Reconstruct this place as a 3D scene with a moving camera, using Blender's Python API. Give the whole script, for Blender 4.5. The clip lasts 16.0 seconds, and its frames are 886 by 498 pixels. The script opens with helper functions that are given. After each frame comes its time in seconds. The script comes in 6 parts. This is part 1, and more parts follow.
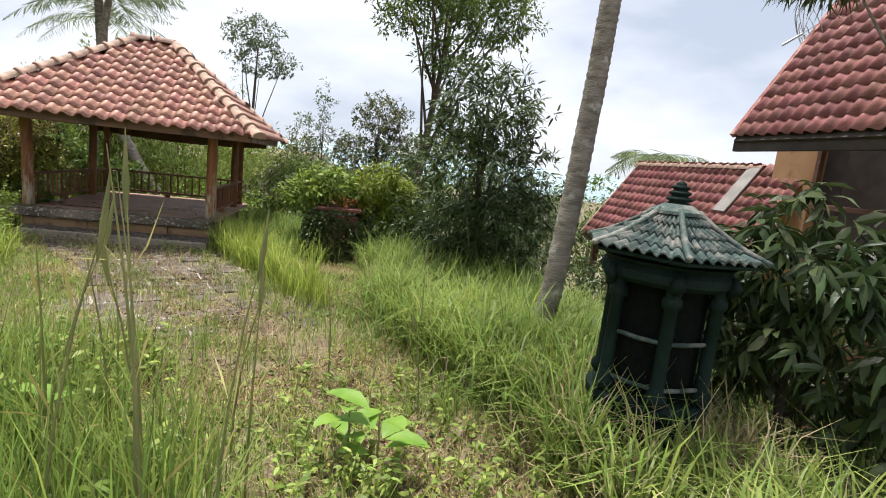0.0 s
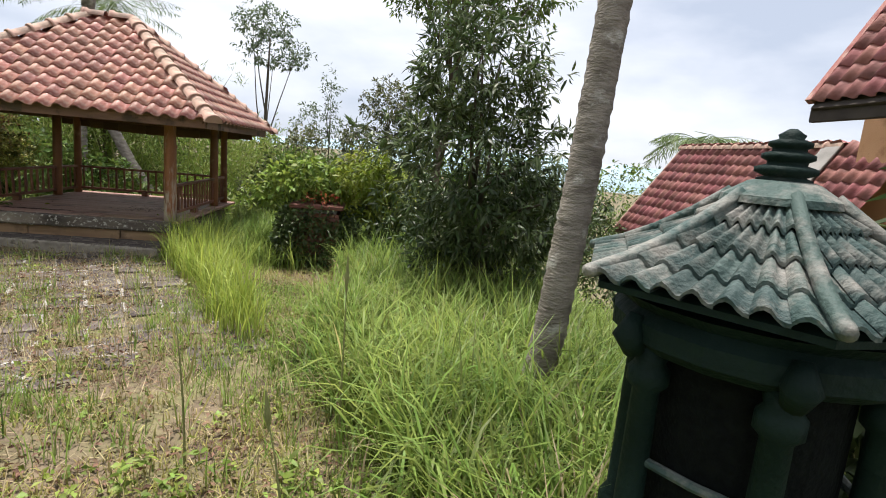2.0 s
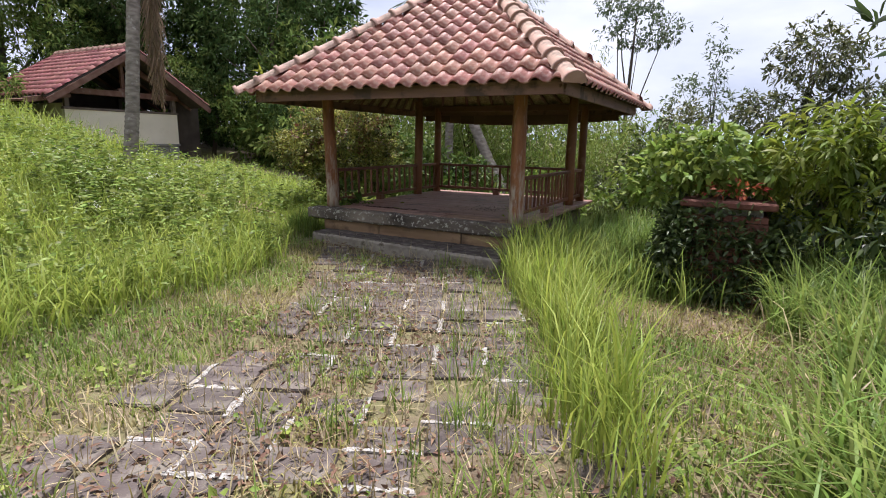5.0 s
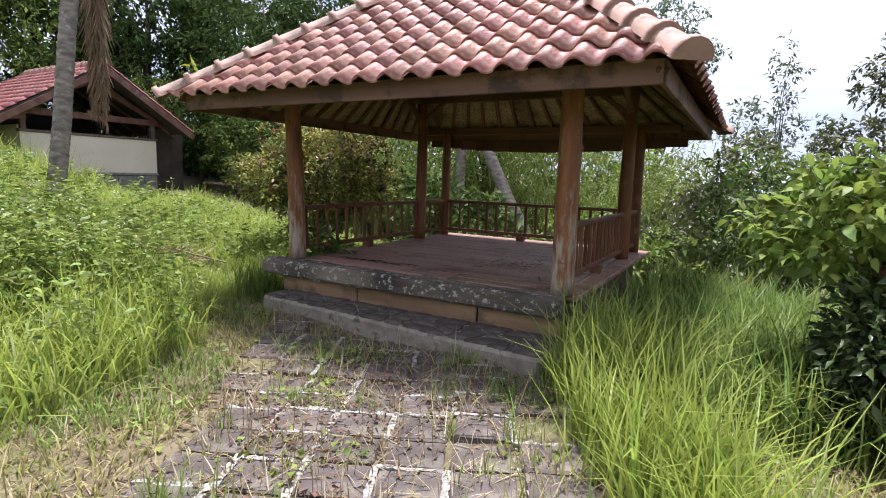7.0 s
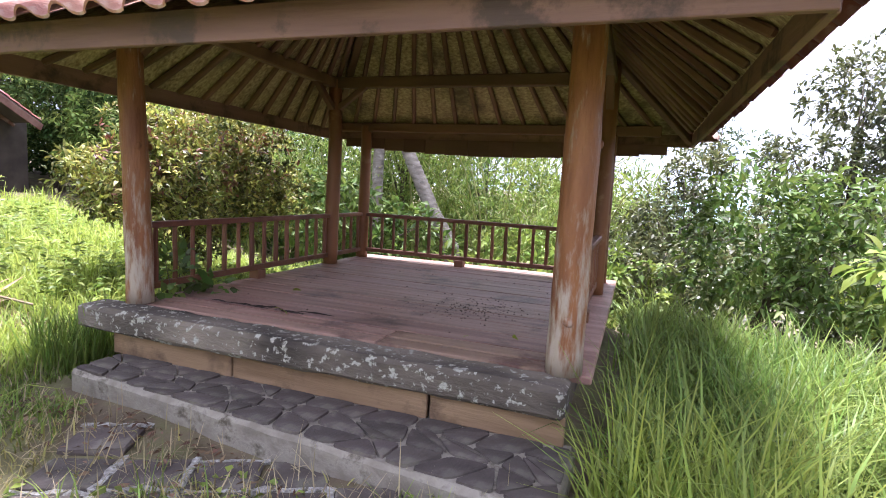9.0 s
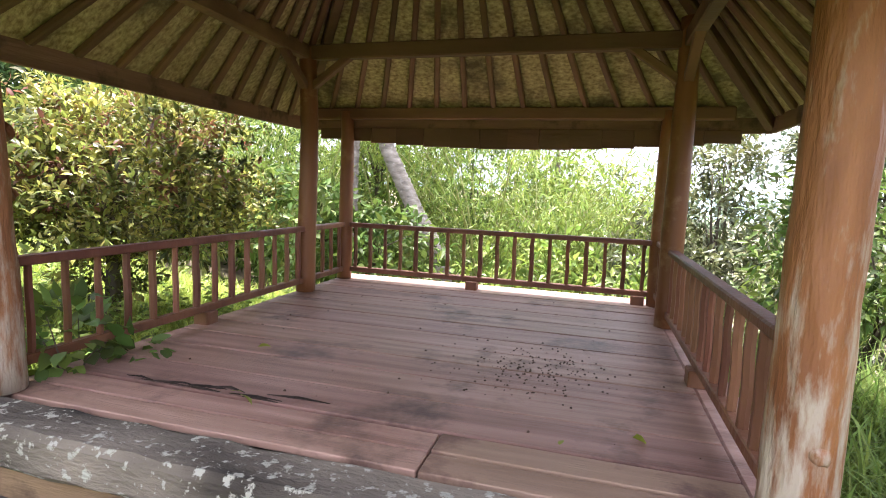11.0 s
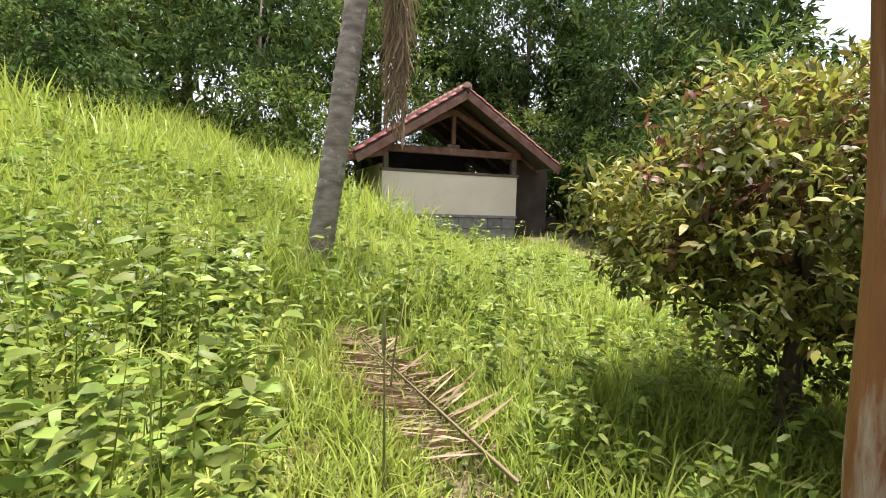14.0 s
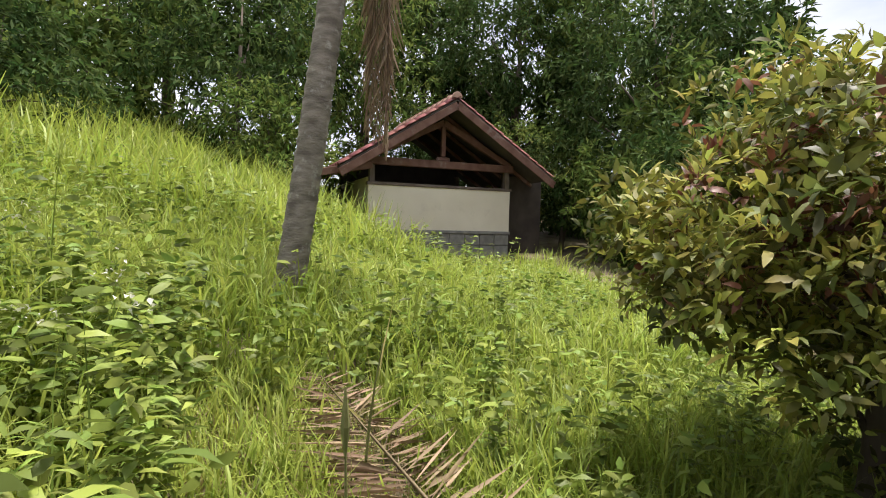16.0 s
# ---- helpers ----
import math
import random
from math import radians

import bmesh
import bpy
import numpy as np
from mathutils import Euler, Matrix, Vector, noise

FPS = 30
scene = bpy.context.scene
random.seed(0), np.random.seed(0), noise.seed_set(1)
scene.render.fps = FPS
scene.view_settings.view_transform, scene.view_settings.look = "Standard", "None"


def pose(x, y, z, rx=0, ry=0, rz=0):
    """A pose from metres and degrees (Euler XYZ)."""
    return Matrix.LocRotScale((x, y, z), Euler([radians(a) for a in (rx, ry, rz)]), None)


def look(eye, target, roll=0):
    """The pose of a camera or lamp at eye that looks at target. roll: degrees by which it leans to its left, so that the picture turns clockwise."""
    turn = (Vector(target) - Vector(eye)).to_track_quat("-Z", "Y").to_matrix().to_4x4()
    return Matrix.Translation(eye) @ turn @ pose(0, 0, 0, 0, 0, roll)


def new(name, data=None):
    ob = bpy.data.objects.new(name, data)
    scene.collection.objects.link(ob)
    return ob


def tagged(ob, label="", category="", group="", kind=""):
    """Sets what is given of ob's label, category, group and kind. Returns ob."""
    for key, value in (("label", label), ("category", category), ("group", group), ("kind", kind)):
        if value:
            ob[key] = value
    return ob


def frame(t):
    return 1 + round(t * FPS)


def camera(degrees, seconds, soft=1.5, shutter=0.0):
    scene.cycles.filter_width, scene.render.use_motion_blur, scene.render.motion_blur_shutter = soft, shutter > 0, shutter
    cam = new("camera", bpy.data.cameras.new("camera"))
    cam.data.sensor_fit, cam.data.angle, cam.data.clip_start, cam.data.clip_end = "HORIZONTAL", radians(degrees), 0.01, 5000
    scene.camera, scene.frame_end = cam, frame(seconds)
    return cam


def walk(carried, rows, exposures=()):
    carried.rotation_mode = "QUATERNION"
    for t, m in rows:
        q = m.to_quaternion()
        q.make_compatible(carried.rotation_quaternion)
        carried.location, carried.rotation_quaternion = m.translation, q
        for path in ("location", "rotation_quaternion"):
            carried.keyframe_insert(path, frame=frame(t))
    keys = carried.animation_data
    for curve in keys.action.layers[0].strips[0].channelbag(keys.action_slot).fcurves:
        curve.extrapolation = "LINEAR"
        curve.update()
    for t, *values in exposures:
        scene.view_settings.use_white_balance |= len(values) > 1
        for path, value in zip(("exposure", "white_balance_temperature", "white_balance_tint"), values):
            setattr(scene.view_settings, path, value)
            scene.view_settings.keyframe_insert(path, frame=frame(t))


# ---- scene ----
cam = camera(80.0, 16.0, soft=1.0)
PATH = [
    (0, (0.413, -1.699, 1.816), (0.838, 0.231, 1.51), 6.4),
    (0.5, (0.779, -1.383, 1.751), (1.228, 0.542, 1.445), 6.4),
    (1, (1.142, -1.005, 1.775), (1.516, 0.933, 1.453), 6.7),
    (1.5, (1.299, -0.543, 1.725), (1.659, 1.396, 1.393), 6.3),
    (2, (1.391, -0.096, 1.729), (1.679, 1.855, 1.393), 5.1),
    (2.5, (1.523, 0.368, 1.662), (1.749, 2.325, 1.32), 3.5),
    (3, (1.52, 0.73, 1.631), (1.578, 2.686, 1.218), 2.8),
    (3.5, (1.278, 1.216, 1.503), (0.914, 3.137, 1.081), 1.2),
    (4, (1.065, 1.728, 1.441), (0.391, 3.563, 1.02), 0.6),
    (4.5, (0.883, 2.187, 1.457), (0.01, 3.936, 1.035), 1.1),
    (4.7, (0.771, 2.373, 1.414), (-0.138, 4.105, 0.998), 1.1),
    (6.8, (-0.44, 4.615, 1.25), (-1.428, 6.333, 0.98), 1.7),
    (7, (-0.554, 4.806, 1.275), (-1.536, 6.527, 1.004), 1.8),
    (7.5, (-0.816, 5.163, 1.26), (-1.831, 6.866, 0.997), 2.2),
    (8, (-1.133, 5.562, 1.261), (-2.081, 7.305, 1.011), 2.4),
    (8.5, (-1.346, 5.927, 1.265), (-2.191, 7.724, 1.023), 2.9),
    (8.7, (-1.432, 6.081, 1.263), (-2.206, 7.911, 1.032), 3.1),
    (10.8, (-2.354, 7.39, 1.281), (-2.755, 9.336, 1.056), 2.8),
    (11, (-2.455, 7.499, 1.274), (-2.995, 9.412, 1.052), 2.3),
    (11.5, (-2.699, 7.784, 1.206), (-3.676, 9.515, 0.986), 1.6),
    (12, (-3.025, 7.94, 1.198), (-4.556, 9.206, 0.962), 3.4),
    (12.5, (-3.37, 8.002, 1.209), (-5.046, 9.074, 1.001), 3.1),
    (13, (-3.803, 8.1, 1.19), (-5.553, 9.048, 0.995), 2.6),
    (13.5, (-4.153, 8.183, 1.223), (-5.997, 8.942, 1.07), 1.9),
    (14, (-4.497, 8.226, 1.199), (-6.361, 8.935, 1.052), 1.8),
    (14.5, (-4.75, 8.262, 1.208), (-6.575, 9.068, 1.072), 1.5),
    (15, (-4.967, 8.401, 1.202), (-6.737, 9.323, 1.072), 1.8),
    (15.5, (-5.115, 8.475, 1.214), (-6.917, 9.337, 1.121), 1.6),
    (16, (-5.134, 8.465, 1.227), (-6.988, 9.21, 1.136), 1.5),
]
EXPOSURE = [(0.0, 0.75, 6350, 12), (3.0, 0.72, 6300, 14), (4.7, 0.68, 6050, 19), (7.0, 0.97, 5800, 20), (8.7, 1.92, 5650, 26), (10.8, 2.72, 5950, 21), (11.5, 2.55, 6000, 19), (12.5, 2.15, 6150, 19), (13.5, 1.66, 6400, 17), (14.5, 1.15, 6550, 13), (16.0, 0.92, 6500, 14)]
walk(cam, [(t, look(eye, target, roll)) for t, eye, target, roll in PATH], EXPOSURE)

# world, sun and sky
SUN_EL, SUN_AZ = 78.0, -25.0
world = bpy.data.worlds.new("overcast_sky")
scene.world = world
world.use_nodes = True
wn, wl = world.node_tree.nodes, world.node_tree.links
wn.clear()
w_out = wn.new("ShaderNodeOutputWorld")
w_bg = wn.new("ShaderNodeBackground")
w_sky = wn.new("ShaderNodeTexSky")
w_sky.sky_type = "NISHITA"
w_sky.sun_disc = False
w_sky.sun_elevation = radians(SUN_EL)
w_sky.sun_rotation = radians(SUN_AZ)
w_scale = wn.new("ShaderNodeVectorMath")
w_scale.operation = "SCALE"
w_scale.inputs["Scale"].default_value = 0.09
w_tc = wn.new("ShaderNodeTexCoord")
w_map = wn.new("ShaderNodeMapping")
w_map.inputs["Scale"].default_value = (1.0, 1.0, 2.6)
w_noise = wn.new("ShaderNodeTexNoise")
w_noise.inputs["Scale"].default_value = 2.2
w_noise.inputs["Detail"].default_value = 6.0
w_ramp = wn.new("ShaderNodeValToRGB")
w_ramp.color_ramp.elements[0].position, w_ramp.color_ramp.elements[0].color = 0.34, (0.45, 0.50, 0.58, 1)
w_ramp.color_ramp.elements[1].position, w_ramp.color_ramp.elements[1].color = 0.60, (0.80, 0.815, 0.84, 1)
w_mix = wn.new("ShaderNodeMix")
w_mix.data_type = "RGBA"
w_mix.inputs["Factor"].default_value = 0.88
wl.new(w_tc.outputs["Generated"], w_map.inputs["Vector"])
wl.new(w_map.outputs["Vector"], w_noise.inputs["Vector"])
wl.new(w_noise.outputs["Fac"], w_ramp.inputs["Fac"])
wl.new(w_sky.outputs["Color"], w_scale.inputs[0])
wl.new(w_scale.outputs["Vector"], w_mix.inputs["A"])
wl.new(w_ramp.outputs["Color"], w_mix.inputs["B"])
wl.new(w_mix.outputs["Result"], w_bg.inputs["Color"])
w_bg.inputs["Strength"].default_value = 0.88
wl.new(w_bg.outputs["Background"], w_out.inputs["Surface"])

sun_data = bpy.data.lights.new("sun", "SUN")
sun_data.energy, sun_data.angle, sun_data.color = 5.0, radians(12.0), (1.0, 0.955, 0.88)
sun = new("sun", sun_data)
sun.matrix_world = pose(0, 0, 30, 90 - SUN_EL, 0, 180 - SUN_AZ)


# ---- materials ----
def surface(name, colour, other=None, scale=8.0, rough=0.8, bump=0.15, bump_scale=40.0, stretch=(1, 1, 1), spots=None,
            spot_scale=3.0, spot_edge=(0.52, 0.62), each=0.0, metal=0.0, through_light=0.0, island=False, gloss=0.35, foot=None):
    """A procedural surface: two colours by noise, spots of a third, fine relief, a random shift for each piece."""
    m = bpy.data.materials.new(name)
    m.use_nodes = True
    n, l = m.node_tree.nodes, m.node_tree.links
    n.clear()
    out = n.new("ShaderNodeOutputMaterial")
    bsdf = n.new("ShaderNodeBsdfPrincipled")
    bsdf.inputs["Roughness"].default_value = rough
    bsdf.inputs["Metallic"].default_value = metal
    bsdf.inputs["Specular IOR Level"].default_value = gloss
    tc = n.new("ShaderNodeTexCoord")
    mp = n.new("ShaderNodeMapping")
    mp.inputs["Scale"].default_value = stretch
    l.new(tc.outputs["Object"], mp.inputs["Vector"])
    noise_a = n.new("ShaderNodeTexNoise")
    noise_a.inputs["Scale"].default_value = scale
    noise_a.inputs["Detail"].default_value = 5.0
    l.new(mp.outputs["Vector"], noise_a.inputs["Vector"])
    ramp = n.new("ShaderNodeValToRGB")
    ramp.color_ramp.elements[0].position, ramp.color_ramp.elements[1].position = 0.34, 0.68
    ramp.color_ramp.elements[0].color = (*colour, 1)
    ramp.color_ramp.elements[1].color = (*(other or [min(1, c * 1.35) for c in colour]), 1)
    l.new(noise_a.outputs["Fac"], ramp.inputs["Fac"])
    col = ramp.outputs["Color"]
    if spots:
        noise_s = n.new("ShaderNodeTexNoise")
        noise_s.inputs["Scale"].default_value = spot_scale
        noise_s.inputs["Detail"].default_value = 7.0
        noise_s.inputs["Roughness"].default_value = 0.65
        l.new((mp.outputs["Vector"] if foot else tc.outputs["Object"]), noise_s.inputs["Vector"])
        r2 = n.new("ShaderNodeValToRGB")
        r2.color_ramp.elements[0].position, r2.color_ramp.elements[1].position = spot_edge
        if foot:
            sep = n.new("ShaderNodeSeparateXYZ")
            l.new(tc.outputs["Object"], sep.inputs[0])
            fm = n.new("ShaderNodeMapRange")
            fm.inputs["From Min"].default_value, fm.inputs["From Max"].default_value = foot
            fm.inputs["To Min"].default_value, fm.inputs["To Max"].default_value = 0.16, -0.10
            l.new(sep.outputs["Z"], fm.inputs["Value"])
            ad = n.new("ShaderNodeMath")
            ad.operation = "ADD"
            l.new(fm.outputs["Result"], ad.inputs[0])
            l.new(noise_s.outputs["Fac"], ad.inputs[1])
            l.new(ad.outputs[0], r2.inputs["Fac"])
        else:
            l.new(noise_s.outputs["Fac"], r2.inputs["Fac"])
        mx = n.new("ShaderNodeMix")
        mx.data_type = "RGBA"
        l.new(r2.outputs["Color"], mx.inputs["Factor"])
        l.new(col, mx.inputs["A"])
        mx.inputs["B"].default_value = (*spots, 1)
        col = mx.outputs["Result"]
    if each:
        hsv = n.new("ShaderNodeHueSaturation")
        if island:
            src = n.new("ShaderNodeNewGeometry").outputs["Random Per Island"]
        else:
            src = n.new("ShaderNodeObjectInfo").outputs["Random"]
        mr = n.new("ShaderNodeMapRange")
        mr.inputs["To Min"].default_value, mr.inputs["To Max"].default_value = 1 - each, 1 + each
        l.new(src, mr.inputs["Value"])
        l.new(mr.outputs["Result"], hsv.inputs["Value"])
        mr2 = n.new("ShaderNodeMapRange")
        mr2.inputs["To Min"].default_value, mr2.inputs["To Max"].default_value = 0.5 - each * 0.05, 0.5 + each * 0.05
        wrap = n.new("ShaderNodeMath")
        wrap.operation = "FRACT"
        times = n.new("ShaderNodeMath")
        times.operation = "MULTIPLY"
        times.inputs[1].default_value = 7.31
        l.new(src, times.inputs[0])
        l.new(times.outputs[0], wrap.inputs[0])
        l.new(wrap.outputs[0], mr2.inputs["Value"])
        l.new(mr2.outputs["Result"], hsv.inputs["Hue"])
        l.new(col, hsv.inputs["Color"])
        col = hsv.outputs["Color"]
    l.new(col, bsdf.inputs["Base Color"])
    if bump:
        noise_b = n.new("ShaderNodeTexNoise")
        noise_b.inputs["Scale"].default_value = bump_scale
        noise_b.inputs["Detail"].default_value = 4.0
        l.new(mp.outputs["Vector"], noise_b.inputs["Vector"])
        bp = n.new("ShaderNodeBump")
        bp.inputs["Strength"].default_value = bump
        bp.inputs["Distance"].default_value = 0.02
        l.new(noise_b.outputs["Fac"], bp.inputs["Height"])
        l.new(bp.outputs["Normal"], bsdf.inputs["Normal"])
    if through_light:
        tr = n.new("ShaderNodeBsdfTranslucent")
        l.new(col, tr.inputs["Color"])
        ms = n.new("ShaderNodeMixShader")
        ms.inputs["Fac"].default_value = through_light
        l.new(bsdf.outputs["BSDF"], ms.inputs[1])
        l.new(tr.outputs["BSDF"], ms.inputs[2])
        l.new(ms.outputs["Shader"], out.inputs["Surface"])
    else:
        l.new(bsdf.outputs["BSDF"], out.inputs["Surface"])
    return m


def leafy(name, colour, other, each=0.35, light=0.35, rough=0.52, gloss=0.32, scale=0.8):
    return surface(name, colour, other, scale=scale, rough=rough, bump=0, each=each, island=True, through_light=light, gloss=gloss)


M_SOIL = surface("soil_and_thatch", (0.095, 0.070, 0.045), (0.17, 0.13, 0.082), 2.6, 0.95, 0.6, 30, spots=(0.16, 0.155, 0.065), spot_scale=2.2, spot_edge=(0.45, 0.66))
M_GRASS = leafy("tall_grass", (0.145, 0.22, 0.04), (0.25, 0.32, 0.075), 0.45, 0.45)
M_LAWN = leafy("short_grass", (0.26, 0.25, 0.07), (0.37, 0.32, 0.12), 0.45, 0.3)
M_STRAW = leafy("dry_grass", (0.27, 0.21, 0.11), (0.40, 0.33, 0.19), 0.3, 0.2)
M_BRIGHT = leafy("bright_grass", (0.24, 0.31, 0.045), (0.35, 0.41, 0.085), 0.3, 0.45)
M_WEED = leafy("weed_leaves", (0.15, 0.21, 0.035), (0.26, 0.33, 0.068), 0.45, 0.4)
M_DARKLEAF = leafy("dark_leaves", (0.04, 0.065, 0.02), (0.09, 0.12, 0.04), 0.5, 0.25, 0.4, 0.35)
M_MIDLEAF = leafy("green_leaves", (0.08, 0.13, 0.025), (0.15, 0.21, 0.045), 0.5, 0.35)
M_BAMBOO = leafy("bamboo_leaves", (0.13, 0.19, 0.03), (0.23, 0.29, 0.06), 0.45, 0.4)
M_YELLOWLEAF = leafy("yellow_green_leaves", (0.16, 0.21, 0.025), (0.28, 0.31, 0.04), 0.35, 0.4)
# Greyed pale green puts distance haze into the leaf colour.
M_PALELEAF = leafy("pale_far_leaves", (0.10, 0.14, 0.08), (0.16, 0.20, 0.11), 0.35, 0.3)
M_SHRUB = leafy("croton_leaves", (0.075, 0.092, 0.024), (0.34, 0.335, 0.065), 0.7, 0.35, 0.5, 0.32, 2.6)
M_OLIVE = leafy("olive_leaves", (0.055, 0.068, 0.026), (0.15, 0.16, 0.06), 0.6, 0.3, 0.4, 0.5)
M_FOREST = leafy("forest_leaves", (0.035, 0.065, 0.018), (0.075, 0.115, 0.03), 0.5, 0.3, 0.8, 0.1)
M_FOREST_LIGHT = leafy("lighter_forest_leaves", (0.09, 0.14, 0.03), (0.16, 0.21, 0.05), 0.5, 0.35, 0.8, 0.1)
M_REDLEAF = leafy("red_leaves", (0.30, 0.05, 0.03), (0.42, 0.12, 0.06), 0.4, 0.3)
M_FLOWER = leafy("white_flowers", (0.6, 0.6, 0.48), (0.7, 0.7, 0.6), 0.1, 0.2)
M_DRYFROND = leafy("dry_palm_leaf", (0.22, 0.15, 0.09), (0.36, 0.27, 0.18), 0.35, 0.15, 0.8)
M_PALMLEAF = leafy("palm_leaf", (0.10, 0.15, 0.05), (0.17, 0.22, 0.09), 0.4, 0.35)
M_BARK = surface("brown_bark", (0.06, 0.045, 0.032), (0.11, 0.09, 0.065), 6, 0.9, 0.6, 25, (1, 1, 0.3))
M_PALMBARK = surface("palm_bark", (0.13, 0.11, 0.09), (0.29, 0.255, 0.215), 7, 0.9, 0.7, 30, (0.8, 0.8, 2.2), spots=(0.38, 0.36, 0.32), spot_scale=7, spot_edge=(0.57, 0.68))
M_TILE = surface("clay_roof_tile", (0.27, 0.095, 0.067), (0.41, 0.20, 0.145), 6, 0.45, 0.25, 60, spots=(0.52, 0.40, 0.32), spot_scale=7, spot_edge=(0.5, 0.75), each=0.22)
M_TILEJ = surface("clay_roof_tile_far", (0.25, 0.088, 0.078), (0.37, 0.16, 0.145), 6, 0.5, 0.25, 60, spots=(0.15, 0.075, 0.06), spot_scale=3, spot_edge=(0.54, 0.75), each=0.24, island=True)
M_CAP = surface("weathered_ridge_cap", (0.36, 0.22, 0.17), (0.44, 0.30, 0.23), 5, 0.75, 0.3, 50, spots=(0.22, 0.16, 0.12), spot_scale=4, each=0.1)
M_POST = surface("varnished_log", (0.13, 0.048, 0.019), (0.27, 0.115, 0.048), 3, 0.5, 0.25, 18, (1, 1, 0.12), spots=(0.33, 0.20, 0.11), spot_scale=2.6, spot_edge=(0.54, 0.72))
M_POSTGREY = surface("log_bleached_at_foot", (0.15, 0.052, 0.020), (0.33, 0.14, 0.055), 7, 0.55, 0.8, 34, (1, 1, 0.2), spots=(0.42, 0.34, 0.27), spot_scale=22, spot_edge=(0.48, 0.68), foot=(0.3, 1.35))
M_BEAM = surface("dark_stained_beam", (0.10, 0.05, 0.028), (0.17, 0.09, 0.05), 3, 0.6, 0.3, 20, (0.3, 1, 1), each=0.2)
M_FASCIA = surface("brown_fascia_board", (0.13, 0.068, 0.046), (0.24, 0.135, 0.092), 3, 0.7, 0.3, 20, (0.2, 0.2, 2), spots=(0.08, 0.05, 0.035), spot_scale=3)
M_RAIL = surface("brown_rail_wood", (0.125, 0.046, 0.024), (0.21, 0.09, 0.05), 5, 0.55, 0.25, 30, (1, 1, 0.3), each=0.22)
M_DECK = surface("worn_red_brown_deck", (0.23, 0.125, 0.093), (0.41, 0.25, 0.195), 3.5, 0.5, 0.25, 30, (0.25, 3.5, 1), spots=(0.10, 0.055, 0.042), spot_scale=2.3, spot_edge=(0.54, 0.70), each=0.16)
M_MAT = surface("woven_bamboo_matting", (0.22, 0.16, 0.08), (0.52, 0.43, 0.24), 26, 0.8, 0.6, 35, (1, 1.6, 1), spots=(0.10, 0.075, 0.045), spot_scale=2.5, spot_edge=(0.5, 0.68))
M_SLAB = surface("lichened_dark_wood_edge", (0.022, 0.017, 0.014), (0.25, 0.205, 0.16), 2.2, 0.9, 0.7, 40, (0.5, 1, 1.4), spots=(0.40, 0.38, 0.32), spot_scale=20, spot_edge=(0.56, 0.61))
M_CONC = surface("old_plinth_render", (0.13, 0.10, 0.075), (0.22, 0.175, 0.13), 3, 0.9, 0.4, 40, spots=(0.08, 0.06, 0.045), spot_scale=3)
M_STONE = surface("grey_flagstone", (0.072, 0.057, 0.050), (0.125, 0.102, 0.09), 5, 0.85, 0.45, 35, spots=(0.15, 0.13, 0.105), spot_scale=6, each=0.2)
M_JOINT = surface("white_gravel_joint", (0.22, 0.20, 0.175), (0.52, 0.50, 0.46), 45, 0.95, 0.7, 90, spots=(0.16, 0.14, 0.11), spot_scale=28, spot_edge=(0.55, 0.62))
M_GREEN = surface("dark_green_painted_concrete", (0.004, 0.012, 0.010), (0.009, 0.022, 0.018), 6, 0.65, 0.35, 40, spots=(0.03, 0.038, 0.032), spot_scale=9, spot_edge=(0.62, 0.74), gloss=0.15)
M_GREENTILE = surface("worn_green_roof_tile", (0.022, 0.046, 0.041), (0.055, 0.085, 0.075), 8, 0.7, 0.45, 50, spots=(0.20, 0.19, 0.165), spot_scale=7, spot_edge=(0.47, 0.66), each=0.25)
M_WALL = surface("cream_painted_wall", (0.68, 0.62, 0.50), (0.76, 0.70, 0.58), 1.2, 0.85, 0.1, 60, spots=(0.55, 0.50, 0.40), spot_scale=1.6, spot_edge=(0.58, 0.8))
M_GREYSTONE = surface("grey_block_base", (0.19, 0.185, 0.175), (0.28, 0.27, 0.25), 7, 0.9, 0.5, 40, each=0.15)
M_ORANGE = surface("orange_painted_wall", (0.44, 0.24, 0.12), (0.53, 0.31, 0.17), 1.5, 0.85, 0.15, 50, spots=(0.36, 0.19, 0.10), spot_scale=2)
M_SHEDWOOD = surface("weathered_red_brown_timber", (0.12, 0.055, 0.04), (0.20, 0.11, 0.085), 4, 0.75, 0.35, 30, (1, 0.3, 1), spots=(0.25, 0.2, 0.17), spot_scale=4, spot_edge=(0.58, 0.72))
M_GREYWOOD = surface("grey_timber", (0.10, 0.075, 0.062), (0.17, 0.135, 0.115), 4, 0.8, 0.35, 30, (1, 0.3, 1))
# Near-black base colour that stands in for the shade in rooms and under eaves.
M_SHADEDARK = surface("interior_shade_dark", (0.05, 0.04, 0.035), (0.08, 0.065, 0.055), 3, 0.9, 0.1)
M_MORTAR = surface("grey_mortar", (0.19, 0.18, 0.165), (0.27, 0.255, 0.235), 3, 0.9, 0.3, 30)
M_BRICK = surface("red_brick", (0.12, 0.05, 0.035), (0.20, 0.09, 0.06), 8, 0.85, 0.4, 40, each=0.2)
M_WIRE = surface("aluminium_wire", (0.5, 0.5, 0.52), None, 10, 0.4, 0, metal=0.8)
# Distance haze is mixed into the hills' base colour as pale blue.
M_HILL = surface("far_hill_tinted_haze", (0.24, 0.33, 0.38), (0.32, 0.41, 0.46), 0.01, 1.0, 0)
M_SEED = surface("dried_droppings", (0.05, 0.03, 0.02), (0.10, 0.06, 0.04), 10, 0.9, 0.2)
